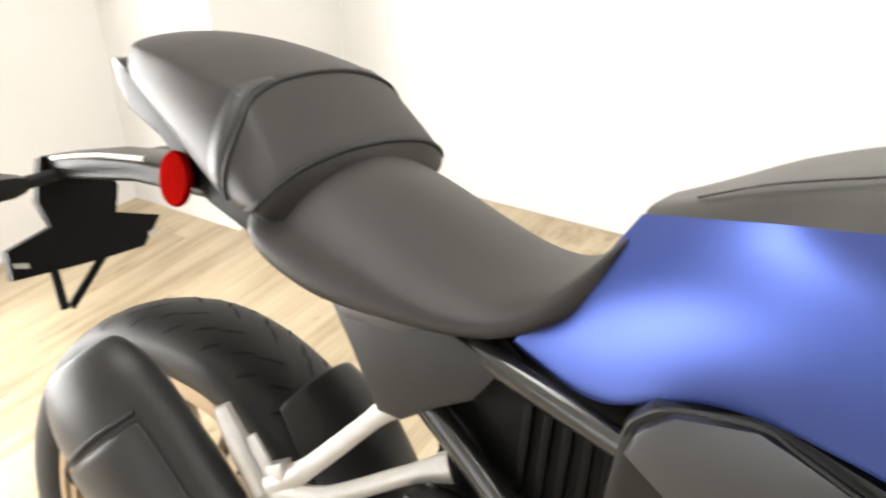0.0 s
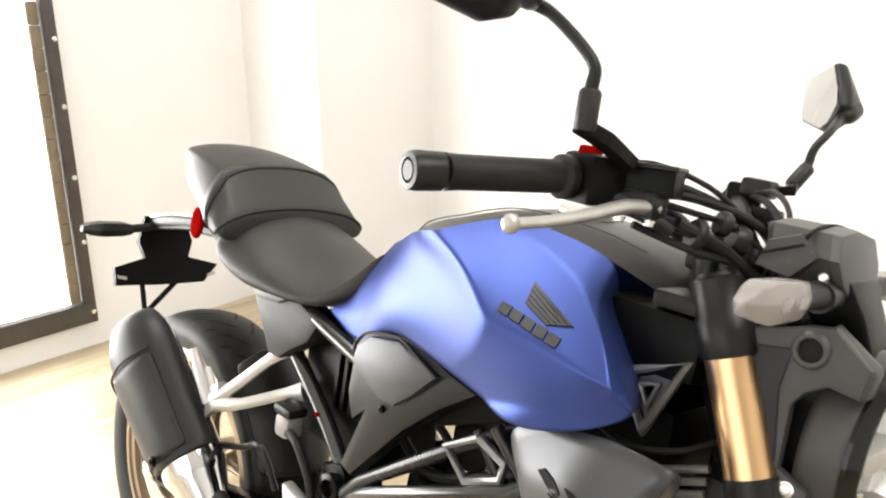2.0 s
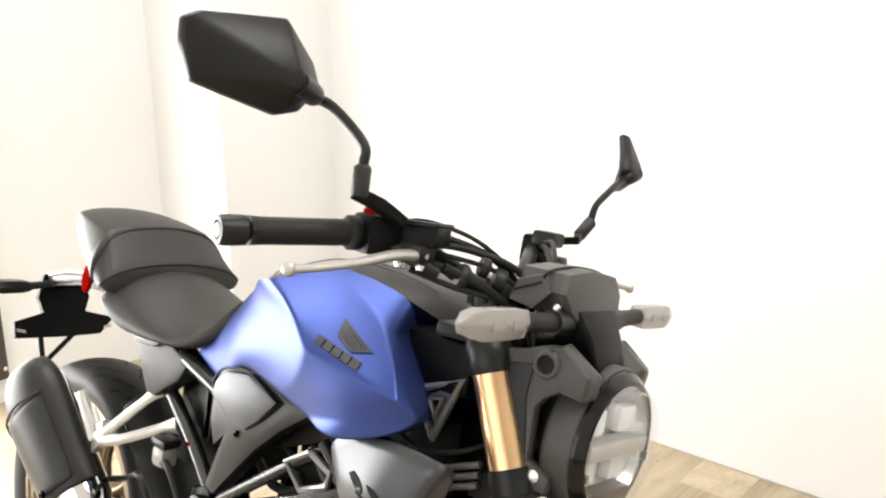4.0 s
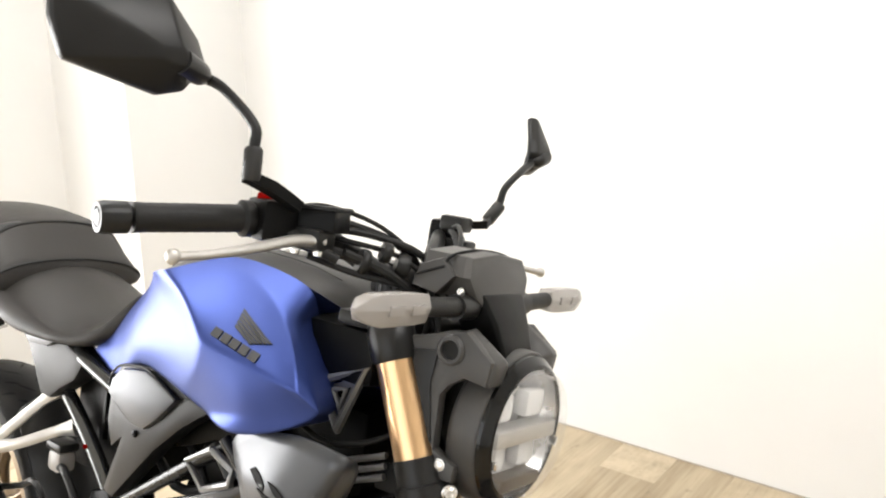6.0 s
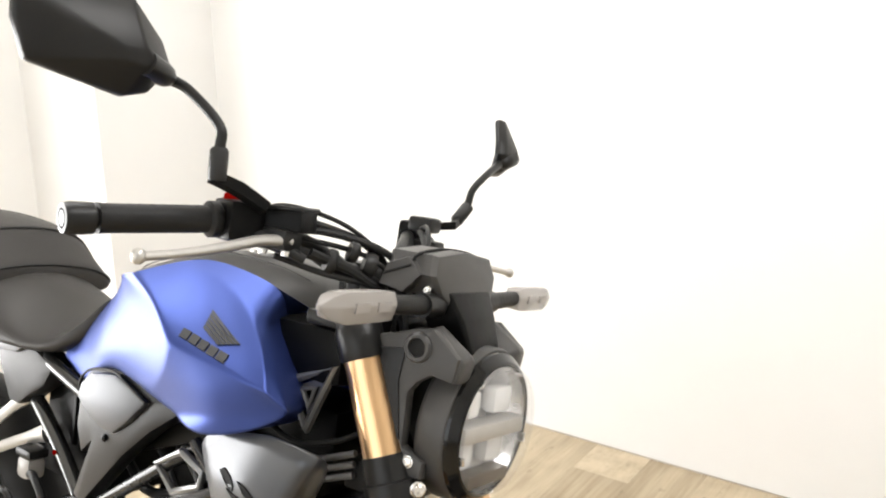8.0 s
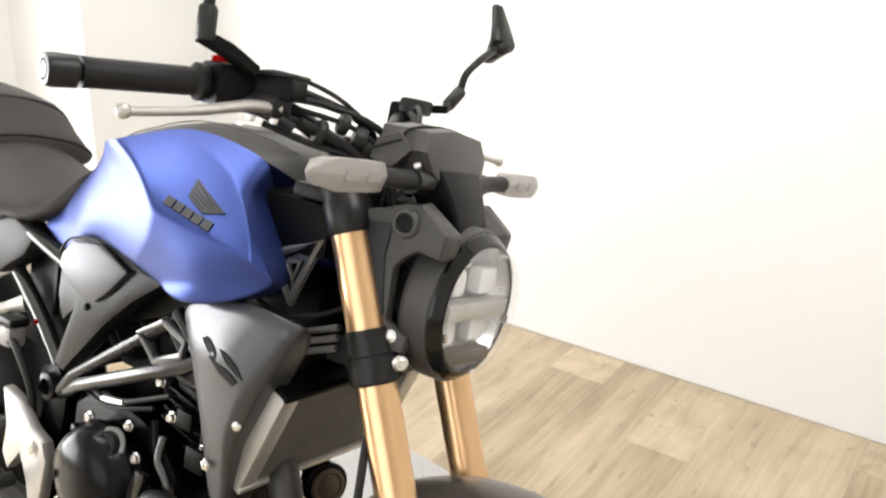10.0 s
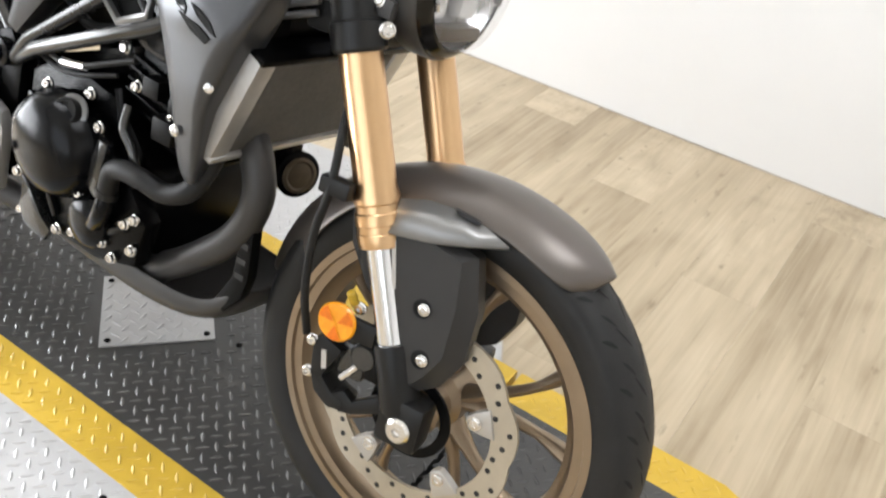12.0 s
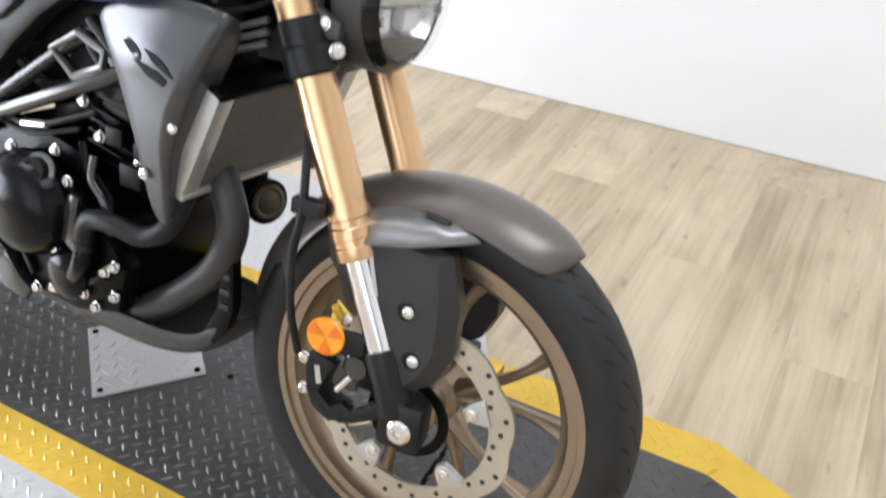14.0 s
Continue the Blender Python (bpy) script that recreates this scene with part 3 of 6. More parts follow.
part("rear_brake_disc", lathe([(0.07, -0.002), (0.11, -0.002), (0.11, 0.002), (0.07, 0.002)], Matrix.Translation((0, -0.085, 0.306)) @ SIDE, 64, closed=True), STEEL, bike)

# fork
LEG = Vector((-0.395, 0, 0.919))


def leg_at(z, y):
    return Vector((1.336 - 0.43 * (z - 0.293), y, z))


def on_leg(name, z0, z1, prof, mat, y, parent, label=""):
    """A turned piece round a fork leg; the profile runs from 0 to 1 between the two heights."""
    a, b = leg_at(z0, y), leg_at(z1, y)
    n = (b - a).length
    return part(name, lathe([(r, t * n) for r, t in prof], aim(a, b - a), 28), mat, parent, label, steer=True, auto=35)


for s in (-1, 1):
    y = 0.1 * s
    lower = on_leg("fork_tube", 0.38, 0.52, [(0.0205, 0), (0.0205, 1)], CHROME, y, bike, "polished fork stanchion")
    on_leg("fork_foot", 0.3, 0.388, [(0.024, 0), (0.0275, 0.1), (0.025, 0.5), (0.0255, 0.9), (0.024, 1)], SATIN, y, lower)
    part("axle_clamp", box((FX - 0.035, y - 0.024, 0.262), (FX + 0.026, y + 0.024, 0.33), 0.01), SATIN, lower, steer=True)
    part("axle_nut", lathe([(0.017, 0), (0.017, 0.006), (0.0135, 0.01), (0.006, 0.0105), (0.005, 0.006)], aim((FX, y + s * 0.024, 0.293), (0, s, 0)), 24), BOLT, lower, "bright axle end", steer=True)
    outer_tube = on_leg("fork_outer", 0.5, 0.89, [(0.023, 0), (0.0285, 0.004), (0.0295, 0.02), (0.0295, 0.035), (0.0275, 0.04), (0.0275, 0.075), (0.0295, 0.08), (0.0295, 0.1), (0.0275, 0.105), (0.0275, 0.125), (0.029, 0.13), (0.029, 0.15), (0.0262, 0.17), (0.0262, 1)], GOLD, y, bike, "gold anodised fork tube")
    on_leg("fork_band", 0.512, 0.535, [(0.0298, 0), (0.0298, 0.2), (0.0285, 0.25), (0.0285, 0.6), (0.0298, 0.65), (0.0298, 1)], GOLD, y, outer_tube)
    on_leg("clamp_ring", 0.712, 0.775, [(0.030, 0), (0.033, 0.06), (0.033, 0.5), (0.0285, 0.54), (0.0285, 1)], SATIN, y, bike)
    on_leg("fork_top", 0.885, 0.965, [(0.0285, 0), (0.0305, 0.05), (0.0305, 0.45), (0.0275, 0.5), (0.0275, 0.92), (0.02, 0.95), (0.018, 1.0)], SATIN, y, bike)
    part("clamp_bolt", bolt(leg_at(0.735, y) + Vector((0.036, 0.0, 0.012)), (0.6, -0.8, 0), 0.008, 0.012), BOLT, bike, steer=True)
lc = leg_at(0.742, 0)
part("lower_clamp", box((lc.x - 0.075, -0.09, 0.715), (lc.x + 0.02, 0.09, 0.755), 0.008), SATIN, bike, steer=True)
uc = leg_at(0.925, 0)
part("upper_clamp", box((uc.x - 0.075, -0.11, 0.915), (uc.x + 0.02, 0.11, 0.935), 0.006), SATIN, bike, steer=True)
part("steering_stem", lathe([(0.028, 0), (0.028, 0.2)], aim((1.312 - 0.4536 * 0.43, 0, 0.72), LEG), 20), ENGINE, bike, steer=True)


def mudguard(name, cx, cz, a0, a1, r, half, drop, mat, steer, taper0, taper1, label="", flap=0.0):
    """A curved shell round a wheel between two angles (degrees, from forwards up)."""
    rings = []
    for i, a in enumerate(np.linspace(radians(a0), radians(a1), 30)):
        t = i / 29
        w = half * min(1, taper0 + (1 - taper0) * (1 - (1 - min(1, t * 7)) ** 2.4) ** 0.45, taper1 + (1 - taper1) * min(1, (1 - t) * 4))
        pts = []
        for q in np.linspace(-1, 1, 13):
            rr = r - drop * (1 + flap * max(0.0, t - 0.55)) * abs(q) ** 2.6 - 0.006 * abs(q)
            pts.append(Vector((cx + rr * math.cos(a), w * q * (1 - 0.08 * q * q), cz + rr * math.sin(a))))
        rings.append(pts)
    bm = loft(rings, close=False, caps=False)
    return part(name, bm, mat, bike, label, steer=steer, mods=(("SOLIDIFY", 0.003), ("SUBSURF", 1)))


fender = mudguard("front_fender", FX, FZ, 57, 171, 0.316, 0.074, 0.03, FENDER, WS, 0.3, 0.35, "dark bronze-grey front fender", 3.2)
for s in (-1, 1):
    turn = ST if s < 0 else FAR
    # fork cover: its face steps back along the rear of the wheel side
    face = [(1.243, 0.512), (1.250, 0.530), (1.314, 0.538), (1.356, 0.530), (1.366, 0.470), (1.368, 0.402), (1.352, 0.368), (1.334, 0.345), (1.312, 0.354), (1.293, 0.388), (1.284, 0.415), (1.270, 0.450)]
    back = [(1.238, 0.515), (1.244, 0.540), (1.312, 0.548), (1.368, 0.536), (1.388, 0.470), (1.390, 0.402), (1.370, 0.358), (1.338, 0.334), (1.308, 0.345), (1.287, 0.384), (1.279, 0.413), (1.264, 0.450)]
    br = part("fender_bracket", loft([[Vector((x, s * y, z)) for x, z in o] for o, y in ((back, 0.076), (back, 0.098), (face, 0.110), ([(1.315 + (x - 1.315) * 0.97, 0.45 + (z - 0.45) * 0.98) for x, z in face], 0.1125))]), FORKC, fender, "dark grey plastic fork cover", steer=turn, auto=30)
    upper = [(1.248, 0.564, 0.096), (1.285, 0.575, 0.088), (1.325, 0.577, 0.086), (1.362, 0.572, 0.088), (1.397, 0.563, 0.094)]
    lower = [(1.243, 0.524, 0.118), (1.275, 0.532, 0.122), (1.312, 0.539, 0.121), (1.352, 0.550, 0.113), (1.396, 0.562, 0.097)]
    under = [(x, z - 0.006, y - 0.012) for x, z, y in lower]
    part("fender_wing", loft([[Vector((x, s * y, z)) for x, z, y in row] for row in (upper, lower, under)], close=False), GREY_LIT, fender, "grey fender wing, lightened for the overhead sheen", steer=turn, auto=25, mods=(("SOLIDIFY", 0.003),))
    part("fender_slot", prism([(1.320, 0.5795), (1.356, 0.5755), (1.350, 0.571), (1.326, 0.5745)], s * 0.0865, s * 0.0925), DARK, fender, steer=turn)
    for bx, bz in ((1.327, 0.453), (1.343, 0.389)):
        part("recess", lathe([(0.0125, 0), (0.0125, 0.0012), (0.010, 0.0012), (0.0095, 0.0004)], aim((bx - 0.003, s * 0.1122, bz), (0, s, 0)), 18), GROOVE, br, steer=turn)
        part("bolt", bolt((bx, s * 0.1125, bz), (0, s, 0), 0.0065, 0.005), BOLT, br, steer=turn)
    part("fork_guard", prism([(1.186, 0.520), (1.215, 0.548), (1.252, 0.552), (1.284, 0.450), (1.262, 0.402), (1.232, 0.428), (1.196, 0.478)], s * 0.064, s * 0.080, 0.004), SHIELD, fender, "black plastic guard behind the fork", steer=turn)
    part("lettering_bar", prism([(1.262, 0.520), (1.268, 0.520), (1.284, 0.462), (1.279, 0.461)], s * 0.1115, s * 0.1135), ALU, br, steer=turn)
    part("fender_stay", prism([(1.395, 0.445), (1.425, 0.50), (1.432, 0.495), (1.428, 0.465), (1.412, 0.43), (1.40, 0.43)], s * 0.060, s * 0.068, 0.002), PLASTIC, fender, steer=WS) if s > 0 else None

# front caliper, hose and amber reflector
cal = part("brake_caliper", prism([(1.186, 0.338), (1.200, 0.350), (1.232, 0.340), (1.220, 0.312), (1.212, 0.292), (1.230, 0.276), (1.250, 0.270), (1.252, 0.256), (1.228, 0.252), (1.204, 0.266), (1.192, 0.290)], -0.100, -0.055, 0.006), SATIN, bike, "black front brake caliper", steer=True)
part("caliper_badge", prism([(1.203, 0.330), (1.210, 0.332), (1.216, 0.307), (1.209, 0.304)], -0.1015, -0.0995), ALU, cal, steer=True)
part("caliper_bracket", prism([(1.226, 0.272), (1.246, 0.286), (1.262, 0.277), (1.300, 0.306), (1.318, 0.306), (1.318, 0.286), (1.266, 0.258), (1.246, 0.252)], -0.098, -0.080, 0.005), SATIN, cal, "black caliper bracket", steer=True)
part("caliper_block", box((1.222, -0.088, 0.300), (1.262, -0.060, 0.350), 0.006), TUBE, cal, "grey cast caliper block", steer=True)
part("pad_pin", tube([(1.236, -0.092, 0.300), (1.262, -0.092, 0.338)], 0.005, 8), CHROME, cal, steer=True)
part("speed_sensor", box((1.268, -0.100, 0.318), (1.292, -0.082, 0.345), 0.004), PLASTIC, cal, steer=True)
for bx, bz in ((1.186, 0.336), (1.190, 0.290), (1.240, 0.408)):
    part("bolt", bolt((bx, -0.096, bz), (0, -1, 0), 0.007, 0.008), BOLT, cal, steer=True)
part("brake_piston", lathe([(0.02, 0), (0.02, 0.012), (0.016, 0.016)], aim((1.262, -0.085, 0.345), (0, -1, 0)), 20), TUBE, cal, steer=True)
part("bleed_nipple", lathe([(0.006, 0), (0.006, 0.02), (0.004, 0.022)], aim((1.232, -0.098, 0.41), (-0.3, -0.4, 0.8)), 10), YELLOW, cal, steer=True)
amber = part("amber_reflector", lathe([(0.026, 0), (0.027, 0.004), (0.025, 0.007), (0.0, 0.0075)], aim((1.221, -0.112, 0.386), (0.05, -1, 0)), 28), AMBER, bike, "round amber side reflector", steer=True)
# alternate sectors, their facet shading put into a darker amber
for k in range(3):
    wd = bmesh.new()
    am = aim((1.221, -0.112, 0.386), (0.05, -1, 0))
    a0 = 2 * math.pi * k / 3 + 0.6
    pts = [am @ Vector((q * math.cos(a0 + w), q * math.sin(a0 + w), 0.0078 + (0.0016 if q < 0.02 else 0.0))) for q, w in ((0.003, 0), (0.0245, -0.42), (0.0250, 0), (0.0245, 0.42))]
    vs = [wd.verts.new(q) for q in pts]
    wd.faces.new((vs[0], vs[1], vs[2]))
    wd.faces.new((vs[0], vs[2], vs[3]))
    part("reflector_facet", wd, AMBERD, amber, smooth=False, steer=True)
part("reflector_stay", box((1.215, -0.112, 0.37), (1.275, -0.104, 0.40), 0.003), SATIN, amber, steer=True)
part("brake_hose", tube([(1.135, -0.06, 0.76), (1.165, -0.115, 0.64), (1.178, -0.135, 0.56), (1.168, -0.13, 0.49), (1.170, -0.122, 0.41), (1.178, -0.105, 0.345)], 0.0056, 10, 6), RUBBER, bike, "black rubber brake hose", steer=True)
part("hose_clip", box((1.163, -0.14, 0.548), (1.205, -0.118, 0.57), 0.004), SATIN, bike, steer=True)

# ---------------------------------------------------------------- tank
V = {
    # rear edge along the seat, then the columns of the bulge for the knees, from the top down
    "Q": [(0.525, -0.050, 0.880), (0.509, -0.066, 0.848), (0.489, -0.080, 0.812), (0.466, -0.090, 0.780), (0.446, -0.094, 0.753)],
    "N": [(0.560, -0.072, 0.891), (0.562, -0.094, 0.867), (0.556, -0.109, 0.836), (0.546, -0.112, 0.785), (0.534, -0.108, 0.722)],
    "K": [(0.612, -0.113, 0.909), (0.612, -0.123, 0.884), (0.606, -0.138, 0.850), (0.596, -0.135, 0.806), (0.586, -0.127, 0.766)],
    "M": [(0.656, -0.145, 0.924), (0.668, -0.150, 0.897), (0.680, -0.161, 0.860), (0.668, -0.160, 0.818), (0.646, -0.143, 0.788)],
    "P": [(0.694, -0.174, 0.935), (0.742, -0.174, 0.906), (0.778, -0.182, 0.862), (0.765, -0.174, 0.818), (0.722, -0.157, 0.782)],
    "R": [(0.732, -0.180, 0.944), (0.812, -0.201, 0.918), (0.861, -0.214, 0.872), (0.844, -0.203, 0.826), (0.778, -0.170, 0.777)],
    # upper edge under the cover, crease, middle of the emblem's face, shoulder, middle of the lower face, lower crease
    "T": [(0.778, -0.107, 0.974), (0.842, -0.102, 0.971), (0.900, -0.100, 0.963), (0.946, -0.098, 0.951)],
    "C": [(0.800, -0.122, 0.963), (0.862, -0.130, 0.953), (0.916, -0.140, 0.936), (0.953, -0.152, 0.914), (0.988, -0.167, 0.881)],
    "B": [(0.838, -0.168, 0.926), (0.890, -0.170, 0.912), (0.936, -0.170, 0.897), (0.968, -0.171, 0.886), (1.004, -0.179, 0.862)],
    "S": [(0.904, -0.209, 0.868), (0.946, -0.203, 0.861), (0.980, -0.198, 0.853), (1.000, -0.194, 0.847), (1.019, -0.188, 0.842)],
    "D": [(0.886, -0.206, 0.822), (0.935, -0.206, 0.828), (0.978, -0.197, 0.829), (1.004, -0.187, 0.829)],
    "L": [(0.850, -0.184, 0.770), (0.934, -0.203, 0.793), (0.985, -0.189, 0.803), (1.013, -0.177, 0.810)],
    "G": [(0.907, -0.202, 0.757), (0.988, -0.188, 0.780), (1.032, -0.165, 0.808)],
    "F": [(0.943, -0.085, 0.918), (0.952, -0.131, 0.912), (0.990, -0.150, 0.873), (1.028, -0.168, 0.836), (1.038, -0.163, 0.818)],
    # the inner side of the lower and front edges
    "I": [(0.46, -0.05, 0.745), (0.54, -0.06, 0.72), (0.60, -0.07, 0.745), (0.66, -0.07, 0.77), (0.72, -0.075, 0.768), (0.78, -0.08, 0.765), (0.86, -0.09, 0.765), (0.91, -0.10, 0.755), (0.98, -0.09, 0.775), (1.01, -0.08, 0.80), (0.97, -0.07, 0.87), (0.95, -0.06, 0.90)],
}
T, spot = [], {}
for k in V:
    for i, p in enumerate(V[k]):
        spot[k + str(i)] = len(T)
        T.append(p)
TF = []
for a, b in ("QN", "NK", "KM", "MP", "PR"):
    TF += [(a + str(i), b + str(i), b + str(i + 1), a + str(i + 1)) for i in range(4)]
TF += [("R0", "C0", "B0", "R1"), ("R1", "B0", "S0", "R2")]
for a, b in ("CB", "BS"):
    TF += [(a + str(i), a + str(i + 1), b + str(i + 1), b + str(i)) for i in range(4)]
TF += [("R0", "T0", "C0")] + [("T" + str(i), "T" + str(i + 1), "C" + str(i + 1), "C" + str(i)) for i in range(3)]
TF += [("T3", "F0", "F1", "C3"), ("C3", "F1", "F2", "C4"), ("C4", "F2", "F3", "B4"), ("B4", "F3", "F4", "S4")]
TF += [("R2", "S0", "D0", "R3"), ("R3", "D0", "L0", "R4")]
TF += [(a + str(i), a + str(i + 1), b + str(i + 1), b + str(i)) for a, b in ("SD", "DL") for i in range(3)]
TF += [("S3", "S4", "F4", "D3"), ("D3", "F4", "G2", "L3"), ("L0", "L1", "G0"), ("L1", "L2", "G1", "G0"), ("L2", "L3", "G2", "G1")]
low = ["Q4", "N4", "K4", "M4", "P4", "R4", "L0", "G0", "G1", "G2"]
TF += [(low[i], low[i + 1], "I" + str(i + 1), "I" + str(i)) for i in range(9)]
TF += [("G2", "F4", "F3", "I9"), ("F3", "F2", "I10", "I9"), ("F2", "F1", "I11", "I10"), ("F1", "F0", "I11")]
tk = cage(T, [[spot[q] for q in f] for f in TF])
lay = tk.edges.layers.float.new("crease_edge")
lines = {("R0", "R1"): 0.82, ("R1", "R2"): 0.86, ("R2", "R3"): 0.9, ("R3", "R4"): 0.92, ("R2", "S0"): 0.7}
lines.update({("S" + str(i), "S" + str(i + 1)): 0.66 for i in range(4)})
lines.update({("C" + str(i), "C" + str(i + 1)): 0.84 for i in range(4)})
lines.update({("L" + str(i), "L" + str(i + 1)): 0.8 for i in range(3)})
lines.update({("R0", "T0"): 0.8, ("N4", "K4"): 0.95, ("C4", "B4"): 0.75, ("B4", "S4"): 0.75, ("S4", "F4"): 0.75, ("R0", "C0"): 0.2})
for chain in (["Q" + str(i) for i in range(5)], ["Q0", "N0", "K0", "M0", "P0", "R0"], ["T" + str(i) for i in range(4)] + ["F" + str(i) for i in range(5)] + ["G2"], low):
    lines.update({(p, q): 0.97 for p, q in zip(chain, chain[1:])})
lines = {tuple(sorted((spot[p], spot[q]))): val for (p, q), val in lines.items()}
for e in tk.edges:
    ends = [min(range(len(T)), key=lambda i: (Vector((v.co.x, -abs(v.co.y), v.co.z)) - Vector(T[i])).length) for v in e.verts]
    e[lay] = lines.get(tuple(sorted(ends)), 0.0)
tank = part("fuel_tank", tk, BLUE, bike, "satin blue angular fuel tank", mods=(("SUBSURF", 3),))
rim_row = [V["Q"][0], V["N"][0], V["K"][0], V["M"][0], V["P"][0], V["R"][0], *V["T"], (1.005, -0.075, 0.925)]
mid_row = [(0.525, -0.030, 0.884), (0.566, -0.050, 0.903), (0.618, -0.080, 0.930), (0.662, -0.092, 0.946), (0.695, -0.094, 0.956), (0.735, -0.086, 0.971), (0.780, -0.072, 0.981), (0.845, -0.065, 0.980), (0.905, -0.062, 0.975), (0.955, -0.060, 0.965), (1.020, -0.045, 0.935)]
top_row = [(x + 0.004, 0, z + 0.003) for x, y, z in mid_row]
C = [(x, y * 0.985, z - 0.002) for x, y, z in rim_row] + mid_row + top_row
CF = [(r * 11 + i, r * 11 + i + 1, r * 11 + i + 12, r * 11 + i + 11) for r in (0, 1) for i in range(10)]
cover = part("tank_cover", creased(cage(C, CF), 0.3), COVER, tank, "dark tank top cover", mods=(("SUBSURF", 2),))
part("cover_seam", tube([(x, y, z + 0.0006) for x, y, z in mid_row[1:10]], 0.0009, 6, 3), SEAM, cover)
part("filler_cap", lathe([(0.038, 0), (0.038, 0.006), (0.034, 0.009), (0.012, 0.010)], aim((0.82, 0, 0.982), (0.03, 0, 1)), 28), ALU, tank)

# tank emblem: a plain dark wing of five feathers, and the maker's name as plain bars
bpy.context.view_layer.update()
EV = tank.evaluated_get(bpy.context.evaluated_depsgraph_get())


def stick(outline, side, thick, on=None, bm=None):
    """A thin plate on the tank's side over an outline of (x, z), bent to the paint."""
    bm = bm or bmesh.new()
    lo, hi = [], []
    for x, z in outline:
        hit, p, nn, _ = (on or EV).ray_cast(Vector((x, 0.4 * side, z)), Vector((0, -side, 0)))
        p, nn = (p, nn) if hit else (Vector((x, 0.17 * side, z)), Vector((0, side, 0)))
        lo.append(bm.verts.new(p - nn * 0.001))
        hi.append(bm.verts.new(p + nn * thick))
    bm.faces.new(lo)
    bm.faces.new(hi[::-1])
    for i in range(len(lo)):
        j = (i + 1) % len(lo)
        bm.faces.new((lo[i], hi[i], hi[j], lo[j]))
    return bm


for s in (-1, 1):
    em = bmesh.new()
    for k in range(5):
        a, b = k / 5, (k + 0.84) / 5
        p = lambda t, u: (0.884 + 0.008 * t + u * (0.070 - 0.036 * t), 0.9175 - 0.022 * t + u * (-0.031 + 0.017 * t))
        stick([p(a, 0), p(a, 0.33), p(a, 0.66), p(a, 1), p(b, 1), p(b, 0.66), p(b, 0.33), p(b, 0)], s, 0.002, None, em)
    part("wing_emblem", em, DARK, tank, "dark wing-shaped emblem", smooth=False)
    for k in range(5):
        x0 = 0.869 + k * 0.0168
        z0 = 0.8925 - k * 0.0040
        bar_line = [(x0 + 0.0138 * t, z0 - 0.0031 * t) for t in (0, 0.33, 0.67, 1)]
        part("name_bar", stick(bar_line + [(x + 0.0010, z - 0.0095) for x, z in bar_line[::-1]], s, 0.0022), DARK, tank, smooth=False)

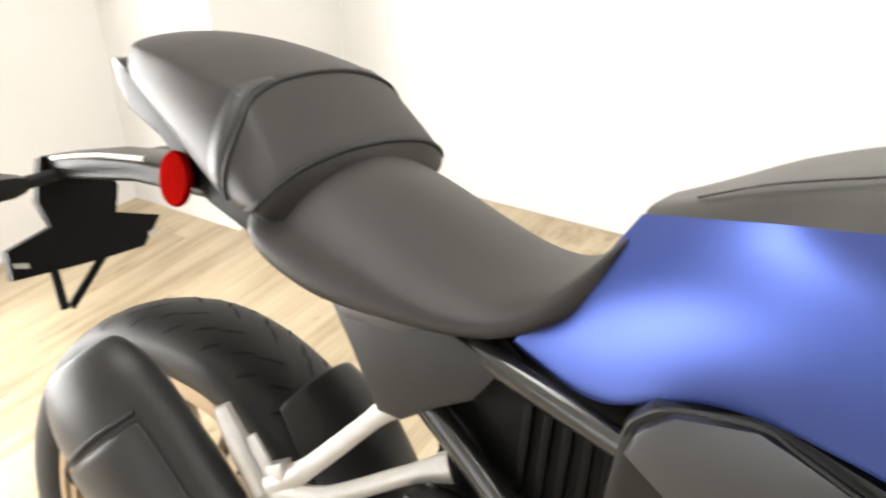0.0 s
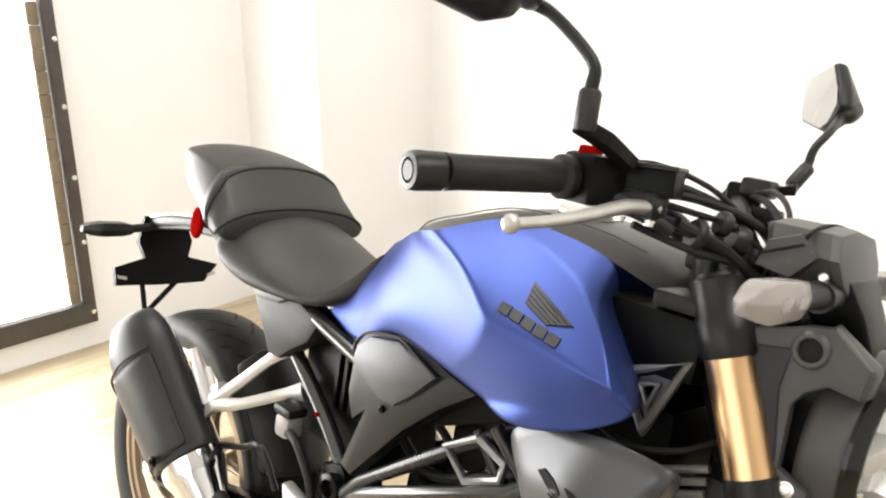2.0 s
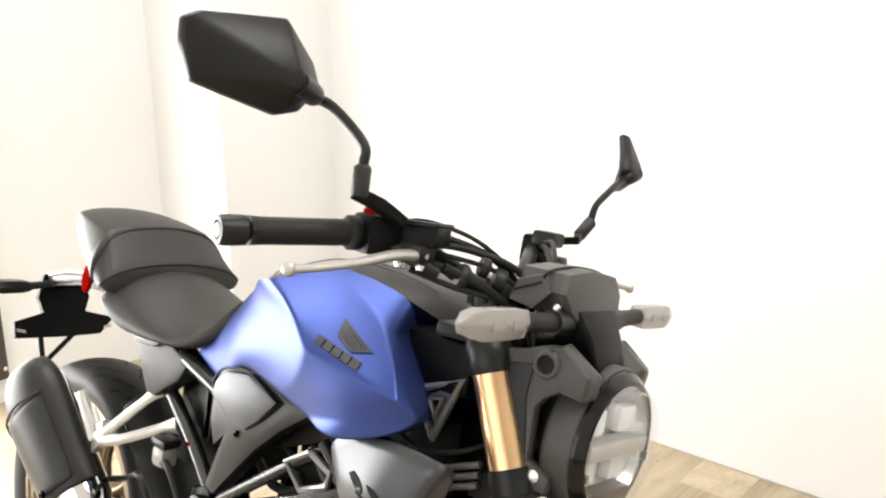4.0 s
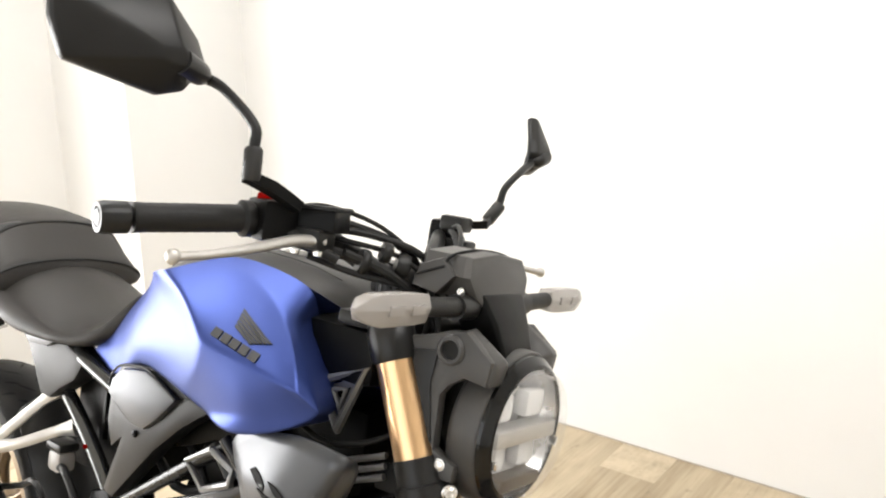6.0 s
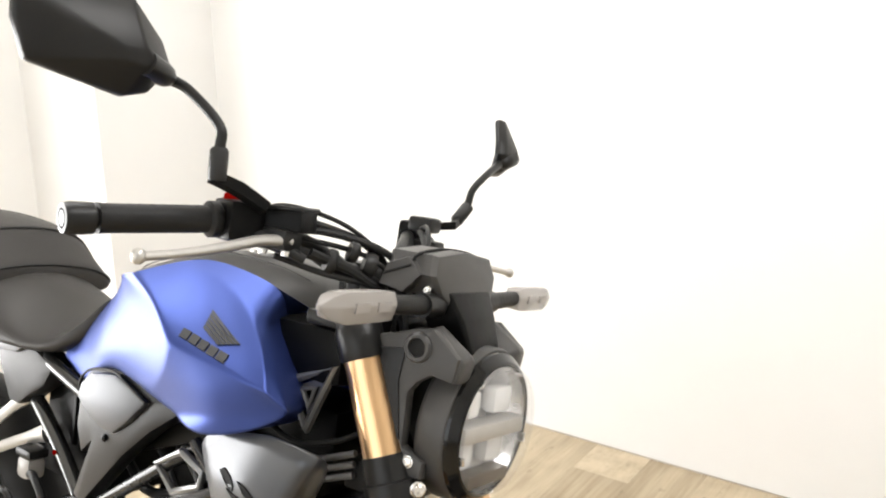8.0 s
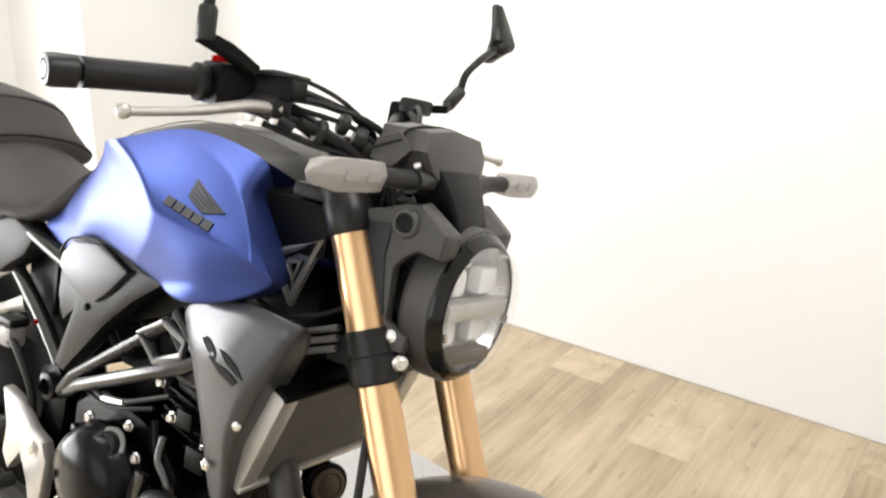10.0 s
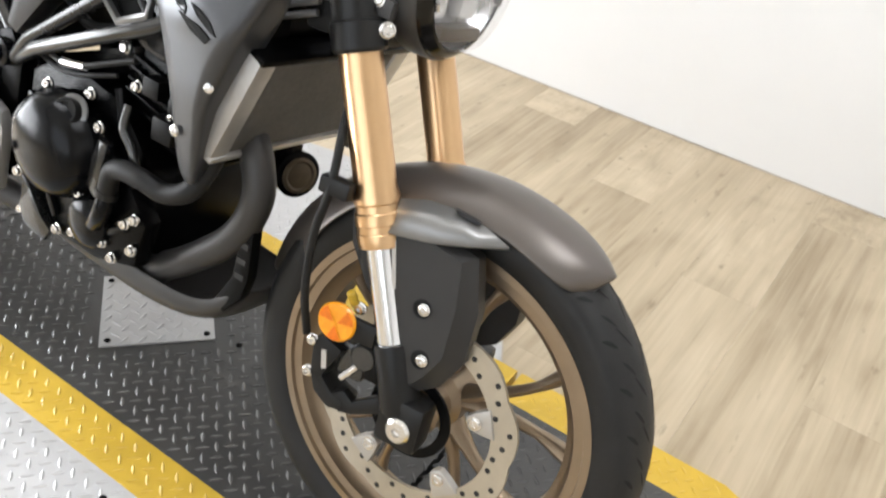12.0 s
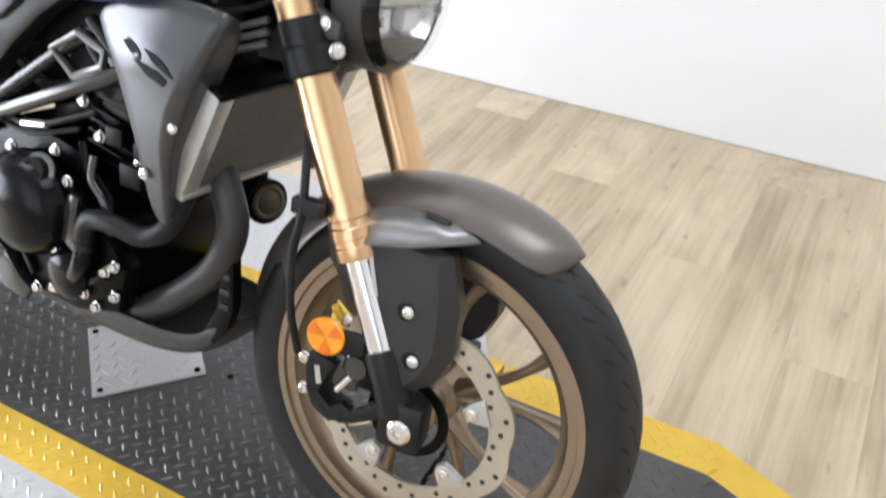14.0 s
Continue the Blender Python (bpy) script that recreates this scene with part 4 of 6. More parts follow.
# ---------------------------------------------------------------- side panels and shrouds
for s in (-1, 1):
    o = [(0.566, 0.742), (0.585, 0.766), (0.664, 0.786), (0.752, 0.762), (0.806, 0.750), (0.742, 0.706), (0.684, 0.655), (0.589, 0.550), (0.564, 0.560), (0.598, 0.650), (0.577, 0.630), (0.560, 0.672)]
    side = part("side_panel", prism(o, s * 0.100, s * 0.138, 0.010), SATIN, bike, "dark side panel under the tank")
    # added black plate, imitates the deep shade behind the side panel
    part("void_panel", prism([(0.66, 0.77), (0.752, 0.760), (0.822, 0.746), (0.88, 0.735), (0.80, 0.702), (0.70, 0.660), (0.64, 0.64)], s * 0.050, s * 0.084, 0.006), PLASTIC, side, "black filler for the shaded gap")
    o2 = [(0.574, 0.722), (0.581, 0.745), (0.606, 0.767), (0.664, 0.778), (0.690, 0.770), (0.740, 0.752), (0.700, 0.712), (0.669, 0.688), (0.640, 0.688), (0.612, 0.698)]
    part("panel_face", prism(o2, s * 0.132, s * 0.149, 0.006), GREY, side, "raised satin grey panel face")
    part("bolt", bolt((0.640, s * 0.1385, 0.672), (0, s, 0), 0.005, 0.004), ENGINE, side)
    part("rubber_edge", tube([(0.570, s * 0.143, 0.735), (0.577, s * 0.145, 0.752), (0.604, s * 0.148, 0.772), (0.664, s * 0.151, 0.783), (0.692, s * 0.152, 0.775), (0.745, s * 0.152, 0.754)], 0.0022, 8), SEAM, side)
    S = [(0.872, 0.158, 0.738), (0.913, 0.170, 0.763), (1.022, 0.178, 0.790), (1.104, 0.178, 0.784), (1.060, 0.192, 0.692), (1.020, 0.186, 0.600), (1.004, 0.165, 0.488), (0.978, 0.165, 0.486), (0.952, 0.176, 0.614), (0.912, 0.172, 0.700), (0.985, 0.194, 0.712), (1.092, 0.125, 0.762), (1.052, 0.135, 0.672), (1.016, 0.130, 0.59), (0.998, 0.135, 0.495)]
    SF = [(0, 1, 2, 10, 9), (2, 3, 4, 10), (9, 10, 4, 5, 8), (8, 5, 6, 7), (3, 11, 12, 4), (4, 12, 13, 5), (5, 13, 14, 6)]
    sh = creased(cage([(x, s * y, z) for x, y, z in S], SF, False), 0.94)
    shroud = part("radiator_shroud", sh, GREY, bike, "satin grey radiator shroud", mods=(("SOLIDIFY", 0.004), ("SUBSURF", 2)))
    bpy.context.view_layer.update()
    ES = shroud.evaluated_get(bpy.context.evaluated_depsgraph_get())
    for outline in ([(0.944, 0.721), (0.954, 0.727), (0.972, 0.722), (0.986, 0.714), (0.982, 0.706), (0.964, 0.712)], [(0.968, 0.706), (0.986, 0.703), (1.008, 0.700), (1.026, 0.690), (1.018, 0.682), (0.992, 0.690)], [(0.990, 0.722), (1.006, 0.718), (1.024, 0.708), (1.036, 0.696), (1.026, 0.698), (1.004, 0.710)]):
        part("lettering_bar", stick(outline, s, 0.0016, ES), GROOVE, shroud, smooth=False)
    part("bolt", bolt((0.974, s * 0.1755, 0.555), (0, s, 0), 0.006, 0.005), BOLT, shroud)
    part("bolt", bolt((1.030, s * 0.186, 0.632), (0.5, s, 0), 0.005, 0.004), BOLT, shroud)

# added box that blacks out the engine space; black air duct between tank and fork
part("void_box", box((0.70, -0.060, 0.60), (1.03, 0.060, 0.80), 0.02), PLASTIC, bike, "black filler box for the dark space under the tank")
for s in (-1, 1):
    part("air_duct", box((0.935, s * 0.075 - 0.035, 0.842), (1.068, s * 0.075 + 0.033, 0.922), 0.024), PLASTIC, bike, "black plastic duct beside the tank")
    brace = part("frame_head_brace", tube([(0.980, s * 0.104, 0.838), (1.056, s * 0.104, 0.872), (1.016, s * 0.104, 0.782), (0.980, s * 0.104, 0.838)], 0.0075, 6, 1), CASTG, bike, "satin grey frame head casting")
    part("brace_web", prism([(0.992, 0.834), (1.046, 0.860), (1.014, 0.796)], s * 0.095, s * 0.100), CASTG, brace)
    part("brace_pocket", prism([(1.006, 0.832), (1.028, 0.840), (1.018, 0.814)], s * 0.0995, s * 0.1015), ENGINE, brace)
    part("brace_rib", tube([(1.004, s * 0.106, 0.832), (1.026, s * 0.106, 0.838), (1.018, s * 0.106, 0.812), (1.004, s * 0.106, 0.832)], 0.004, 6, 1), CASTG, brace)
    for z in (0.742, 0.728, 0.714):
        part("stay_rib", tube([(1.028, s * 0.102, z), (1.098, s * 0.098, z + 0.028)], 0.0045, 8), CASTG, bike, "pale ribbed radiator stay")
    part("harness", tube([(0.94, s * 0.12, 0.79), (1.0, s * 0.115, 0.765), (1.06, s * 0.10, 0.775), (1.10, s * 0.06, 0.80)], 0.004, 8, 5), RUBBER, bike)

# ---------------------------------------------------------------- seat
SEAT_Y = -0.012


def seat_ring(x, zc, we, ze, wb, zb, crown):
    """A cross-section of the seat: centre height, edge half width and height, bottom half width and height."""
    half = [(0, zc), (we * 0.45, zc - crown * 0.18 * (zc - ze) - 0.001), (we * 0.8, zc - 0.55 * (zc - ze)), (we, ze), (we * 1.03, ze - 0.006), (wb, (ze + zb) / 2), (wb * 0.98, zb), (wb * 0.6, zb - 0.004)]
    return [Vector((x, SEAT_Y - y, z)) for y, z in half] + [Vector((x, SEAT_Y + y, z)) for y, z in half[:0:-1]]


rows = [(0.165, 0.868, 0.116, 0.832, 0.140, 0.80), (0.21, 0.864, 0.124, 0.822, 0.146, 0.772), (0.265, 0.853, 0.128, 0.806, 0.145, 0.752), (0.325, 0.828, 0.126, 0.789, 0.137, 0.752), (0.385, 0.806, 0.121, 0.775, 0.128, 0.754), (0.435, 0.800, 0.110, 0.776, 0.114, 0.756), (0.475, 0.812, 0.095, 0.798, 0.100, 0.775), (0.512, 0.856, 0.070, 0.848, 0.074, 0.80), (0.528, 0.878, 0.055, 0.872, 0.056, 0.82)]
seat = part("rider_seat", loft([seat_ring(*r, 1.0) for r in rows]), VINYL, bike, "black vinyl rider seat", mods=(("SUBSURF", 2),))
prow = [(-0.066, 0.938, 0.058, 0.932, 0.062, 0.910), (-0.036, 0.951, 0.084, 0.938, 0.090, 0.896), (0.03, 0.955, 0.102, 0.937, 0.112, 0.874), (0.09, 0.949, 0.109, 0.931, 0.130, 0.846), (0.14, 0.939, 0.114, 0.923, 0.144, 0.824), (0.155, 0.934, 0.113, 0.918, 0.149, 0.820), (0.168, 0.922, 0.118, 0.905, 0.152, 0.816), (0.196, 0.895, 0.126, 0.878, 0.156, 0.815), (0.218, 0.876, 0.130, 0.860, 0.156, 0.815), (0.226, 0.862, 0.124, 0.848, 0.150, 0.815)]
pillion = part("pillion_seat", loft([seat_ring(*r, 0.4) for r in prow]), VINYL, bike, "black vinyl pillion seat", mods=(("SUBSURF", 2),))


bpy.context.view_layer.update()


def seam(name, ob, guide, r, lift=0.0008):
    """Piping laid on the seat cover along a guide line, from one side over to the other."""
    ev = ob.evaluated_get(bpy.context.evaluated_depsgraph_get())
    whole = guide + [(x, 2 * SEAT_Y - y, z) for x, y, z in guide[-2::-1]]
    pts = []
    for q in curve(whole, 5):
        ok, p, nn, _ = ev.closest_point_on_mesh(q)
        pts.append(p + nn * lift)
    return part(name, tube(pts, r, 6, 1), SEAM, ob)


band = []
for off in (-0.026, -0.003):
    ev = pillion.evaluated_get(bpy.context.evaluated_depsgraph_get())
    line = []
    for q in curve([(0.166 + off, -0.172, 0.818), (0.166 + off, -0.168, 0.857), (0.167 + off, -0.150, 0.900), (0.160 + off * 0.7, -0.112, 0.924), (0.156 + off * 0.3, -0.08, 0.932)], 6):
        ok, p, nn, _ = ev.closest_point_on_mesh(q)
        line.append(p + nn * 0.0012)
    band.append(line)
part("strap_band", loft(band, close=False), VINYL2, pillion, "vinyl strap at the edge of the seat", mods=(("SOLIDIFY", 0.0016),))
part("strap_band", loft([[Vector((p.x, 2 * SEAT_Y - p.y, p.z)) for p in line] for line in band], close=False), VINYL2, pillion, "vinyl strap at the edge of the seat", mods=(("SOLIDIFY", 0.0016),))
seam("seat_piping", pillion, [(0.170, -0.172, 0.818), (0.170, -0.168, 0.857), (0.171, -0.150, 0.900), (0.163, -0.112, 0.924), (0.157, -0.07, 0.932), (0.155, 0, 0.935)], 0.0024)
seam("seat_seam", pillion, [(0.196, -0.175, 0.816), (0.212, -0.170, 0.828), (0.221, -0.150, 0.848), (0.225, -0.110, 0.864), (0.225, -0.05, 0.872), (0.225, 0, 0.873)], 0.0030)

# tail
tail = part("tail_cowl", loft([[Vector((x, y, z)) for y, z in ((-w, z0), (-w, z1), (w, z1), (w, z0))] for x, w, z0, z1 in ((-0.118, 0.050, 0.893, 0.908), (-0.078, 0.064, 0.856, 0.902), (-0.01, 0.080, 0.840, 0.880), (0.08, 0.095, 0.79, 0.83), (0.2, 0.10, 0.755, 0.80))]), PLASTIC, bike, "black tail cowl", mods=(("BEVEL", 0.006),))
part("tail_light", loft([[Vector((x, y, z)) for y, z in ((-w, z0), (-w, z1), (w, z1), (w, z0))] for x, w, z0, z1 in ((-0.122, 0.048, 0.896, 0.9075), (-0.088, 0.06, 0.868, 0.900))]), SMOKE, tail, "tail light lens")
for s in (-1, 1):
    rf = part("red_reflector", lathe([(0.029, 0), (0.030, 0.004), (0.028, 0.008), (0.0, 0.009)], aim((0.042, s * 0.098, 0.808), (-0.25, s, 0.1)), 28), RED, bike, "round red side reflector")
    part("reflector_facet", lathe([(0.026, 0.008), (0.013, 0.0098), (0.001, 0.0086)], aim((0.042, s * 0.098, 0.808), (-0.25, s, 0.1)), 6), RED, rf, smooth=False)
    part("reflector_stay", box((0.03, s * 0.085 - 0.008, 0.80), (0.075, s * 0.085 + 0.008, 0.832), 0.003), PLASTIC, rf)
    o = [(0.262, 0.748), (0.282, 0.762), (0.358, 0.768), (0.432, 0.744), (0.450, 0.732), (0.428, 0.698), (0.388, 0.674), (0.356, 0.650), (0.328, 0.650), (0.296, 0.70)]
    tp = part("tail_panel", prism(o, s * 0.070, s * 0.118, 0.008), SHIELD, bike, "dark panel under the seat")
    part("panel_ridge", prism([(0.276, 0.750), (0.354, 0.764), (0.372, 0.752), (0.352, 0.742), (0.292, 0.736)], s * 0.112, s * 0.128, 0.005), MATTE, tp)
arm = part("plate_holder", loft([[Vector((x, y, z)) for y, z in ((-w, z0), (-w, z1), (w, z1), (w, z0))] for x, w, z0, z1 in ((0.05, 0.05, 0.775, 0.805), (-0.10, 0.042, 0.762, 0.79), (-0.20, 0.042, 0.742, 0.775), (-0.30, 0.035, 0.722, 0.75))]), SATIN, bike, "black number plate holder", mods=(("BEVEL", 0.006),))
part("holder_trim", tube([(-0.25, -0.043, 0.760), (-0.16, -0.045, 0.783), (-0.07, -0.048, 0.798)], 0.0035, 8, 3), ALU, arm)
HM = Matrix.Translation((-0.275, 0, 0.745)) @ pose(0, 0, 0, 0, -17, 0)


def hang(outline, d0, d1):
    """A plate of the holder: outline across and downwards, in the slope of the holder."""
    bm = bmesh.new()
    lo = [bm.verts.new(HM @ Vector((d0, a, -b))) for a, b in outline]
    hi = [bm.verts.new(HM @ Vector((d1, a, -b))) for a, b in outline]
    bm.faces.new(lo)
    bm.faces.new(hi[::-1])
    for i in range(len(lo)):
        j = (i + 1) % len(lo)
        bm.faces.new((lo[i], hi[i], hi[j], lo[j]))
    return bm


part("holder_plate", hang([(-0.045, -0.01), (0.045, -0.01), (0.062, 0.045), (0.05, 0.08), (0.122, 0.098), (0.085, 0.136), (0.02, 0.138), (-0.02, 0.138), (-0.118, 0.136), (-0.118, 0.098), (-0.05, 0.08), (-0.062, 0.045)], -0.006, 0.006), PLASTIC, arm)
for s in (-1, 1):
    part("holder_strut", tube([HM @ Vector((0, -0.018 + s * 0.04, -0.132)), HM @ Vector((0, -0.050 + s * 0.005, -0.19))], 0.006, 8), PLASTIC, arm)
    part("holder_slot", hang([(s * 0.095, 0.118), (s * 0.115, 0.114), (s * 0.113, 0.121), (s * 0.094, 0.125)], 0.0055, 0.0075), ALU, arm)
    sg = part("rear_signal", loft([[Vector((-0.25 + dx * k, s * y, 0.733 + dz * k)) for dx, dz in ((-0.022, 0), (-0.016, 0.014), (0.012, 0.014), (0.018, 0), (0.012, -0.014), (-0.016, -0.014))] for y, k in ((0.085, 0.65), (0.105, 0.95), (0.15, 1.0), (0.175, 0.8), (0.19, 0.4))]), SATIN, arm, "slim rear turn signal")
    part("signal_stalk", tube([(-0.25, s * 0.03, 0.738), (-0.25, s * 0.09, 0.733)], 0.009, 10), RUBBER, sg)
    part("signal_lens", box((-0.276, s * 0.14 - 0.035, 0.724), (-0.268, s * 0.14 + 0.035, 0.742), 0.002), SMOKE, sg)
hugger = mudguard("rear_hugger", 0, 0.306, 18, 58, 0.350, 0.088, 0.035, SHIELD, False, 0.8, 0.8, "black rear wheel hugger")

# ---------------------------------------------------------------- exhaust
A, B = Vector((0.018, -0.168, 0.572)), Vector((0.205, -0.150, 0.395))
d = (B - A).normalized()
u = Vector((0, -1, 0))
u = (u - d * u.dot(d)).normalized()
v = d.cross(u)
muffler = part("silencer", loft([[A + d * t + rr * (0.95 * math.cos(a) * u + 1.05 * math.sin(a) * v) for a in np.linspace(0, 2 * math.pi, 28, endpoint=False)] for t, rr in ((-0.02, 0.04), (-0.012, 0.054), (0.0, 0.058), (0.12, 0.061), (0.26, 0.058), (0.275, 0.052), (0.33, 0.036), (0.36, 0.028))]), CHROME, bike, "polished steel silencer")
part("tail_pipe", lathe([(0.022, 0), (0.022, 0.03), (0.018, 0.03), (0.018, 0.005)], aim(A - d * 0.015, -d), 24), ENGINE, muffler)


def shell(t0, t1, r0, r1, a0, a1, lift, n=14):
    rings = []
    for i in range(12):
        q = i / 11
        t = t0 + (t1 - t0) * q
        rr = float(np.interp(t, (-0.05, -0.035, 0.0, 0.05, 0.24), (0.044, 0.054, 0.064, 0.067, 0.060))) + lift
        rings.append([A + d * t + 0.004 * v + rr * (math.cos(a) * u + 1.36 * math.sin(a) * v) for a in np.linspace(a0, a1, n)])
    return loft(rings, close=False)


part("heat_shield", shell(-0.05, 0.24, 0.054, 0.063, -1.75, 1.5, 0.0), SHIELD, muffler, "dark grey silencer cover", mods=(("SOLIDIFY", 0.005), ("SUBSURF", 1)))
part("shield_face", shell(0.045, 0.225, 0.062, 0.064, -0.95, 1.25, 0.004), SHIELD, muffler, "raised black cover face", mods=(("SOLIDIFY", 0.006), ("SUBSURF", 1)))
edge = [A + d * (0.225 - 0.005) + 0.004 * v + 0.0645 * (math.cos(1.1) * u + 1.36 * math.sin(1.1) * v)]
for q, ang in ((0.14, 1.08), (0.075, 1.0), (0.048, 0.75), (0.040, 0.3), (0.036, -0.3), (0.038, -0.95)):
    edge.append(A + d * q + 0.004 * v + (float(np.interp(q, (0.0, 0.05, 0.24), (0.064, 0.067, 0.060))) + 0.0045) * (math.cos(ang) * u + 1.36 * math.sin(ang) * v))
part("cover_seam", tube(edge, 0.0026, 6, 4), SEAM, muffler)
part("bolt", bolt(A + d * 0.22 + 0.068 * u, u, 0.008, 0.006), ENGINE, muffler)
part("exhaust_header", tube([(0.985, -0.06, 0.56), (1.028, -0.08, 0.525), (1.046, -0.085, 0.473), (1.022, -0.085, 0.408), (0.966, -0.085, 0.350), (0.905, -0.085, 0.302), (0.84, -0.08, 0.268), (0.6, -0.07, 0.245), (0.4, -0.12, 0.28), (0.24, -0.148, 0.385)], 0.0225, 18, 6), PIPE, bike, "dark exhaust header pipe")

# ---------------------------------------------------------------- frame and swingarm
for s in (-1, 1):
    # tubes in TUBE are dark ones with their bright highlight put into the colour
    part("subframe_tube", tube([(0.405, s * 0.100, 0.744), (0.435, s * 0.105, 0.737), (0.547, s * 0.108, 0.710), (0.60, s * 0.108, 0.697)], 0.0125, 12, 4), TUBE, bike, "frame tube, paled for its highlight")
    part("subframe_tube", tube([(0.345, s * 0.088, 0.676), (0.452, s * 0.092, 0.598), (0.540, s * 0.098, 0.522)], 0.013, 12, 4), TUBE, bike, "frame tube, paled for its highlight")
    part("main_tube", tube([(0.56, s * 0.115, 0.505), (0.612, s * 0.130, 0.552), (0.800, s * 0.128, 0.684), (0.88, s * 0.115, 0.735), (0.96, s * 0.09, 0.79)], 0.0105, 12, 1), FRAMEK, bike, "satin black frame tube")
    part("main_tube", tube([(0.56, s * 0.11, 0.50), (0.64, s * 0.138, 0.546), (0.88, s * 0.142, 0.655), (0.97, s * 0.10, 0.72)], 0.0112, 12, 1), TUBE, bike, "frame tube, paled for its highlight")
    part("frame_gusset", tube([(0.820, s * 0.138, 0.701), (0.768, s * 0.138, 0.670), (0.810, s * 0.140, 0.640), (0.864, s * 0.140, 0.664), (0.866, s * 0.138, 0.685), (0.820, s * 0.138, 0.701)], 0.0062, 8, 1), CASTG, bike, "satin grey frame gusset")
    part("cross_tube", tube([(0.80, s * 0.118, 0.70), (0.86, s * 0.118, 0.64)], 0.008, 10), FRAMEK, bike)
    part("cross_tube", tube([(0.845, s * 0.14, 0.725), (0.905, s * 0.135, 0.67)], 0.009, 10), FRAMEK, bike)
    piv = part("pivot_plate", prism([(0.50, 0.53), (0.545, 0.545), (0.575, 0.50), (0.565, 0.40), (0.55, 0.30), (0.49, 0.31), (0.485, 0.42)], s * 0.085, s * 0.115, 0.008), ENGINE, bike, "black frame pivot plate")
    part("pivot_bolt", lathe([(0.022, 0), (0.022, 0.012), (0.014, 0.014), (0.013, 0.004)], aim((0.535, s * 0.115, 0.505), (0, s, 0)), 24), ENGINE2, piv)
    sw = part("swingarm", loft([[Vector((x, s * y, z)) for y, z in ((yc - w, zc - h), (yc - w, zc + h), (yc + w, zc + h), (yc + w, zc - h))] for x, yc, w, zc, h in ((0.50, 0.075, 0.02, 0.385, 0.03), (0.36, 0.098, 0.018, 0.365, 0.032), (0.15, 0.108, 0.016, 0.325, 0.028), (-0.05, 0.108, 0.014, 0.303, 0.026))]), ENGINE, bike, "black box swingarm", mods=(("BEVEL", 0.006),))
    part("axle_end", lathe([(0.02, 0), (0.02, 0.01), (0.012, 0.014)], aim((0, s * 0.122, 0.306), (0, s, 0)), 20), BOLT, sw)
    peg = part("pillion_bracket", tube([(0.340, s * 0.090, 0.658), (0.318, s * 0.106, 0.632), (0.268, s * 0.136, 0.572), (0.230, s * 0.145, 0.538)], [0.017, 0.010, 0.011, 0.018], 10, 5, flat=0.7), ALU, bike, "cast aluminium pillion footrest bracket")
    part("bracket_arm", tube([(0.398, s * 0.085, 0.604), (0.366, s * 0.100, 0.590), (0.295, s * 0.136, 0.552), (0.238, s * 0.145, 0.534)], [0.017, 0.010, 0.010, 0.016], 10, 5, flat=0.7), ALU, peg)
    part("bracket_web", prism([(0.205, 0.55), (0.215, 0.50), (0.255, 0.535), (0.245, 0.575)], s * 0.135, s * 0.152, 0.004), ALU, peg)
    part("foot_peg", tube([(0.222, s * 0.15, 0.53), (0.195, s * 0.155, 0.575), (0.170, s * 0.158, 0.612)], [0.011, 0.0125, 0.009], 10, 3), ALU, peg, "folded pillion foot peg")
    part("foot_peg_spring", tube([(0.200, s * 0.148, 0.585), (0.225, s * 0.146, 0.555), (0.232, s * 0.146, 0.53)], 0.007, 8, 3), ALU, peg)
    part("bolt", bolt((0.168, s * 0.15, 0.497), (-0.4, s, 0), 0.011, 0.016), BOLT, peg)
    hx0 = [(0.452, 0.482), (0.49, 0.474), (0.535, 0.438), (0.572, 0.425), (0.585, 0.398), (0.578, 0.345), (0.572, 0.292), (0.548, 0.298), (0.535, 0.345), (0.512, 0.385), (0.48, 0.345), (0.462, 0.37), (0.468, 0.42)]
    heel = part("footrest_bracket", prism(hx0, s * 0.128, s * 0.150, 0.005), ALU, bike, "cast aluminium rider footrest bracket")
    part("bolt", bolt((0.548, s * 0.150, 0.41), (0, s, 0), 0.011, 0.006), BOLT, heel)
    part("bolt", bolt((0.562, s * 0.150, 0.305), (0, s, 0), 0.006, 0.006), BOLT, heel)
    part("rider_peg", tube([(0.50, s * 0.15, 0.335), (0.49, s * 0.24, 0.33)], 0.013, 10), SATIN, heel)
part("brake_pedal", tube([(0.56, -0.155, 0.29), (0.50, -0.16, 0.275), (0.42, -0.16, 0.32)], 0.008, 8, 4), ALU, bike)
part("rear_brake_reservoir", box((0.374, -0.122, 0.528), (0.412, -0.088, 0.566), 0.010), TANKW, bike, "white rear brake fluid reservoir")
part("reservoir_cap", box((0.370, -0.124, 0.566), (0.416, -0.086, 0.582), 0.006), SATIN, bike)
part("reservoir_hose", tube([(0.39, -0.108, 0.535), (0.45, -0.13, 0.545), (0.50, -0.128, 0.48), (0.49, -0.12, 0.40), (0.44, -0.115, 0.36)], 0.007, 10, 5), RUBBER, bike)
part("brake_line", tube([(0.16, -0.10, 0.42), (0.30, -0.125, 0.475), (0.36, -0.13, 0.50), (0.40, -0.12, 0.44)], 0.006, 8, 5), SATIN, bike)
part("battery_box", box((0.37, -0.07, 0.53), (0.56, 0.07, 0.735), 0.01), PLASTIC, bike, "black plastic box inside the frame")
for k in range(5):
    part("box_rib", box((0.46 + 0.02 * k, -0.078, 0.60), (0.468 + 0.02 * k, -0.069, 0.70), 0.001), PLASTIC, bike)
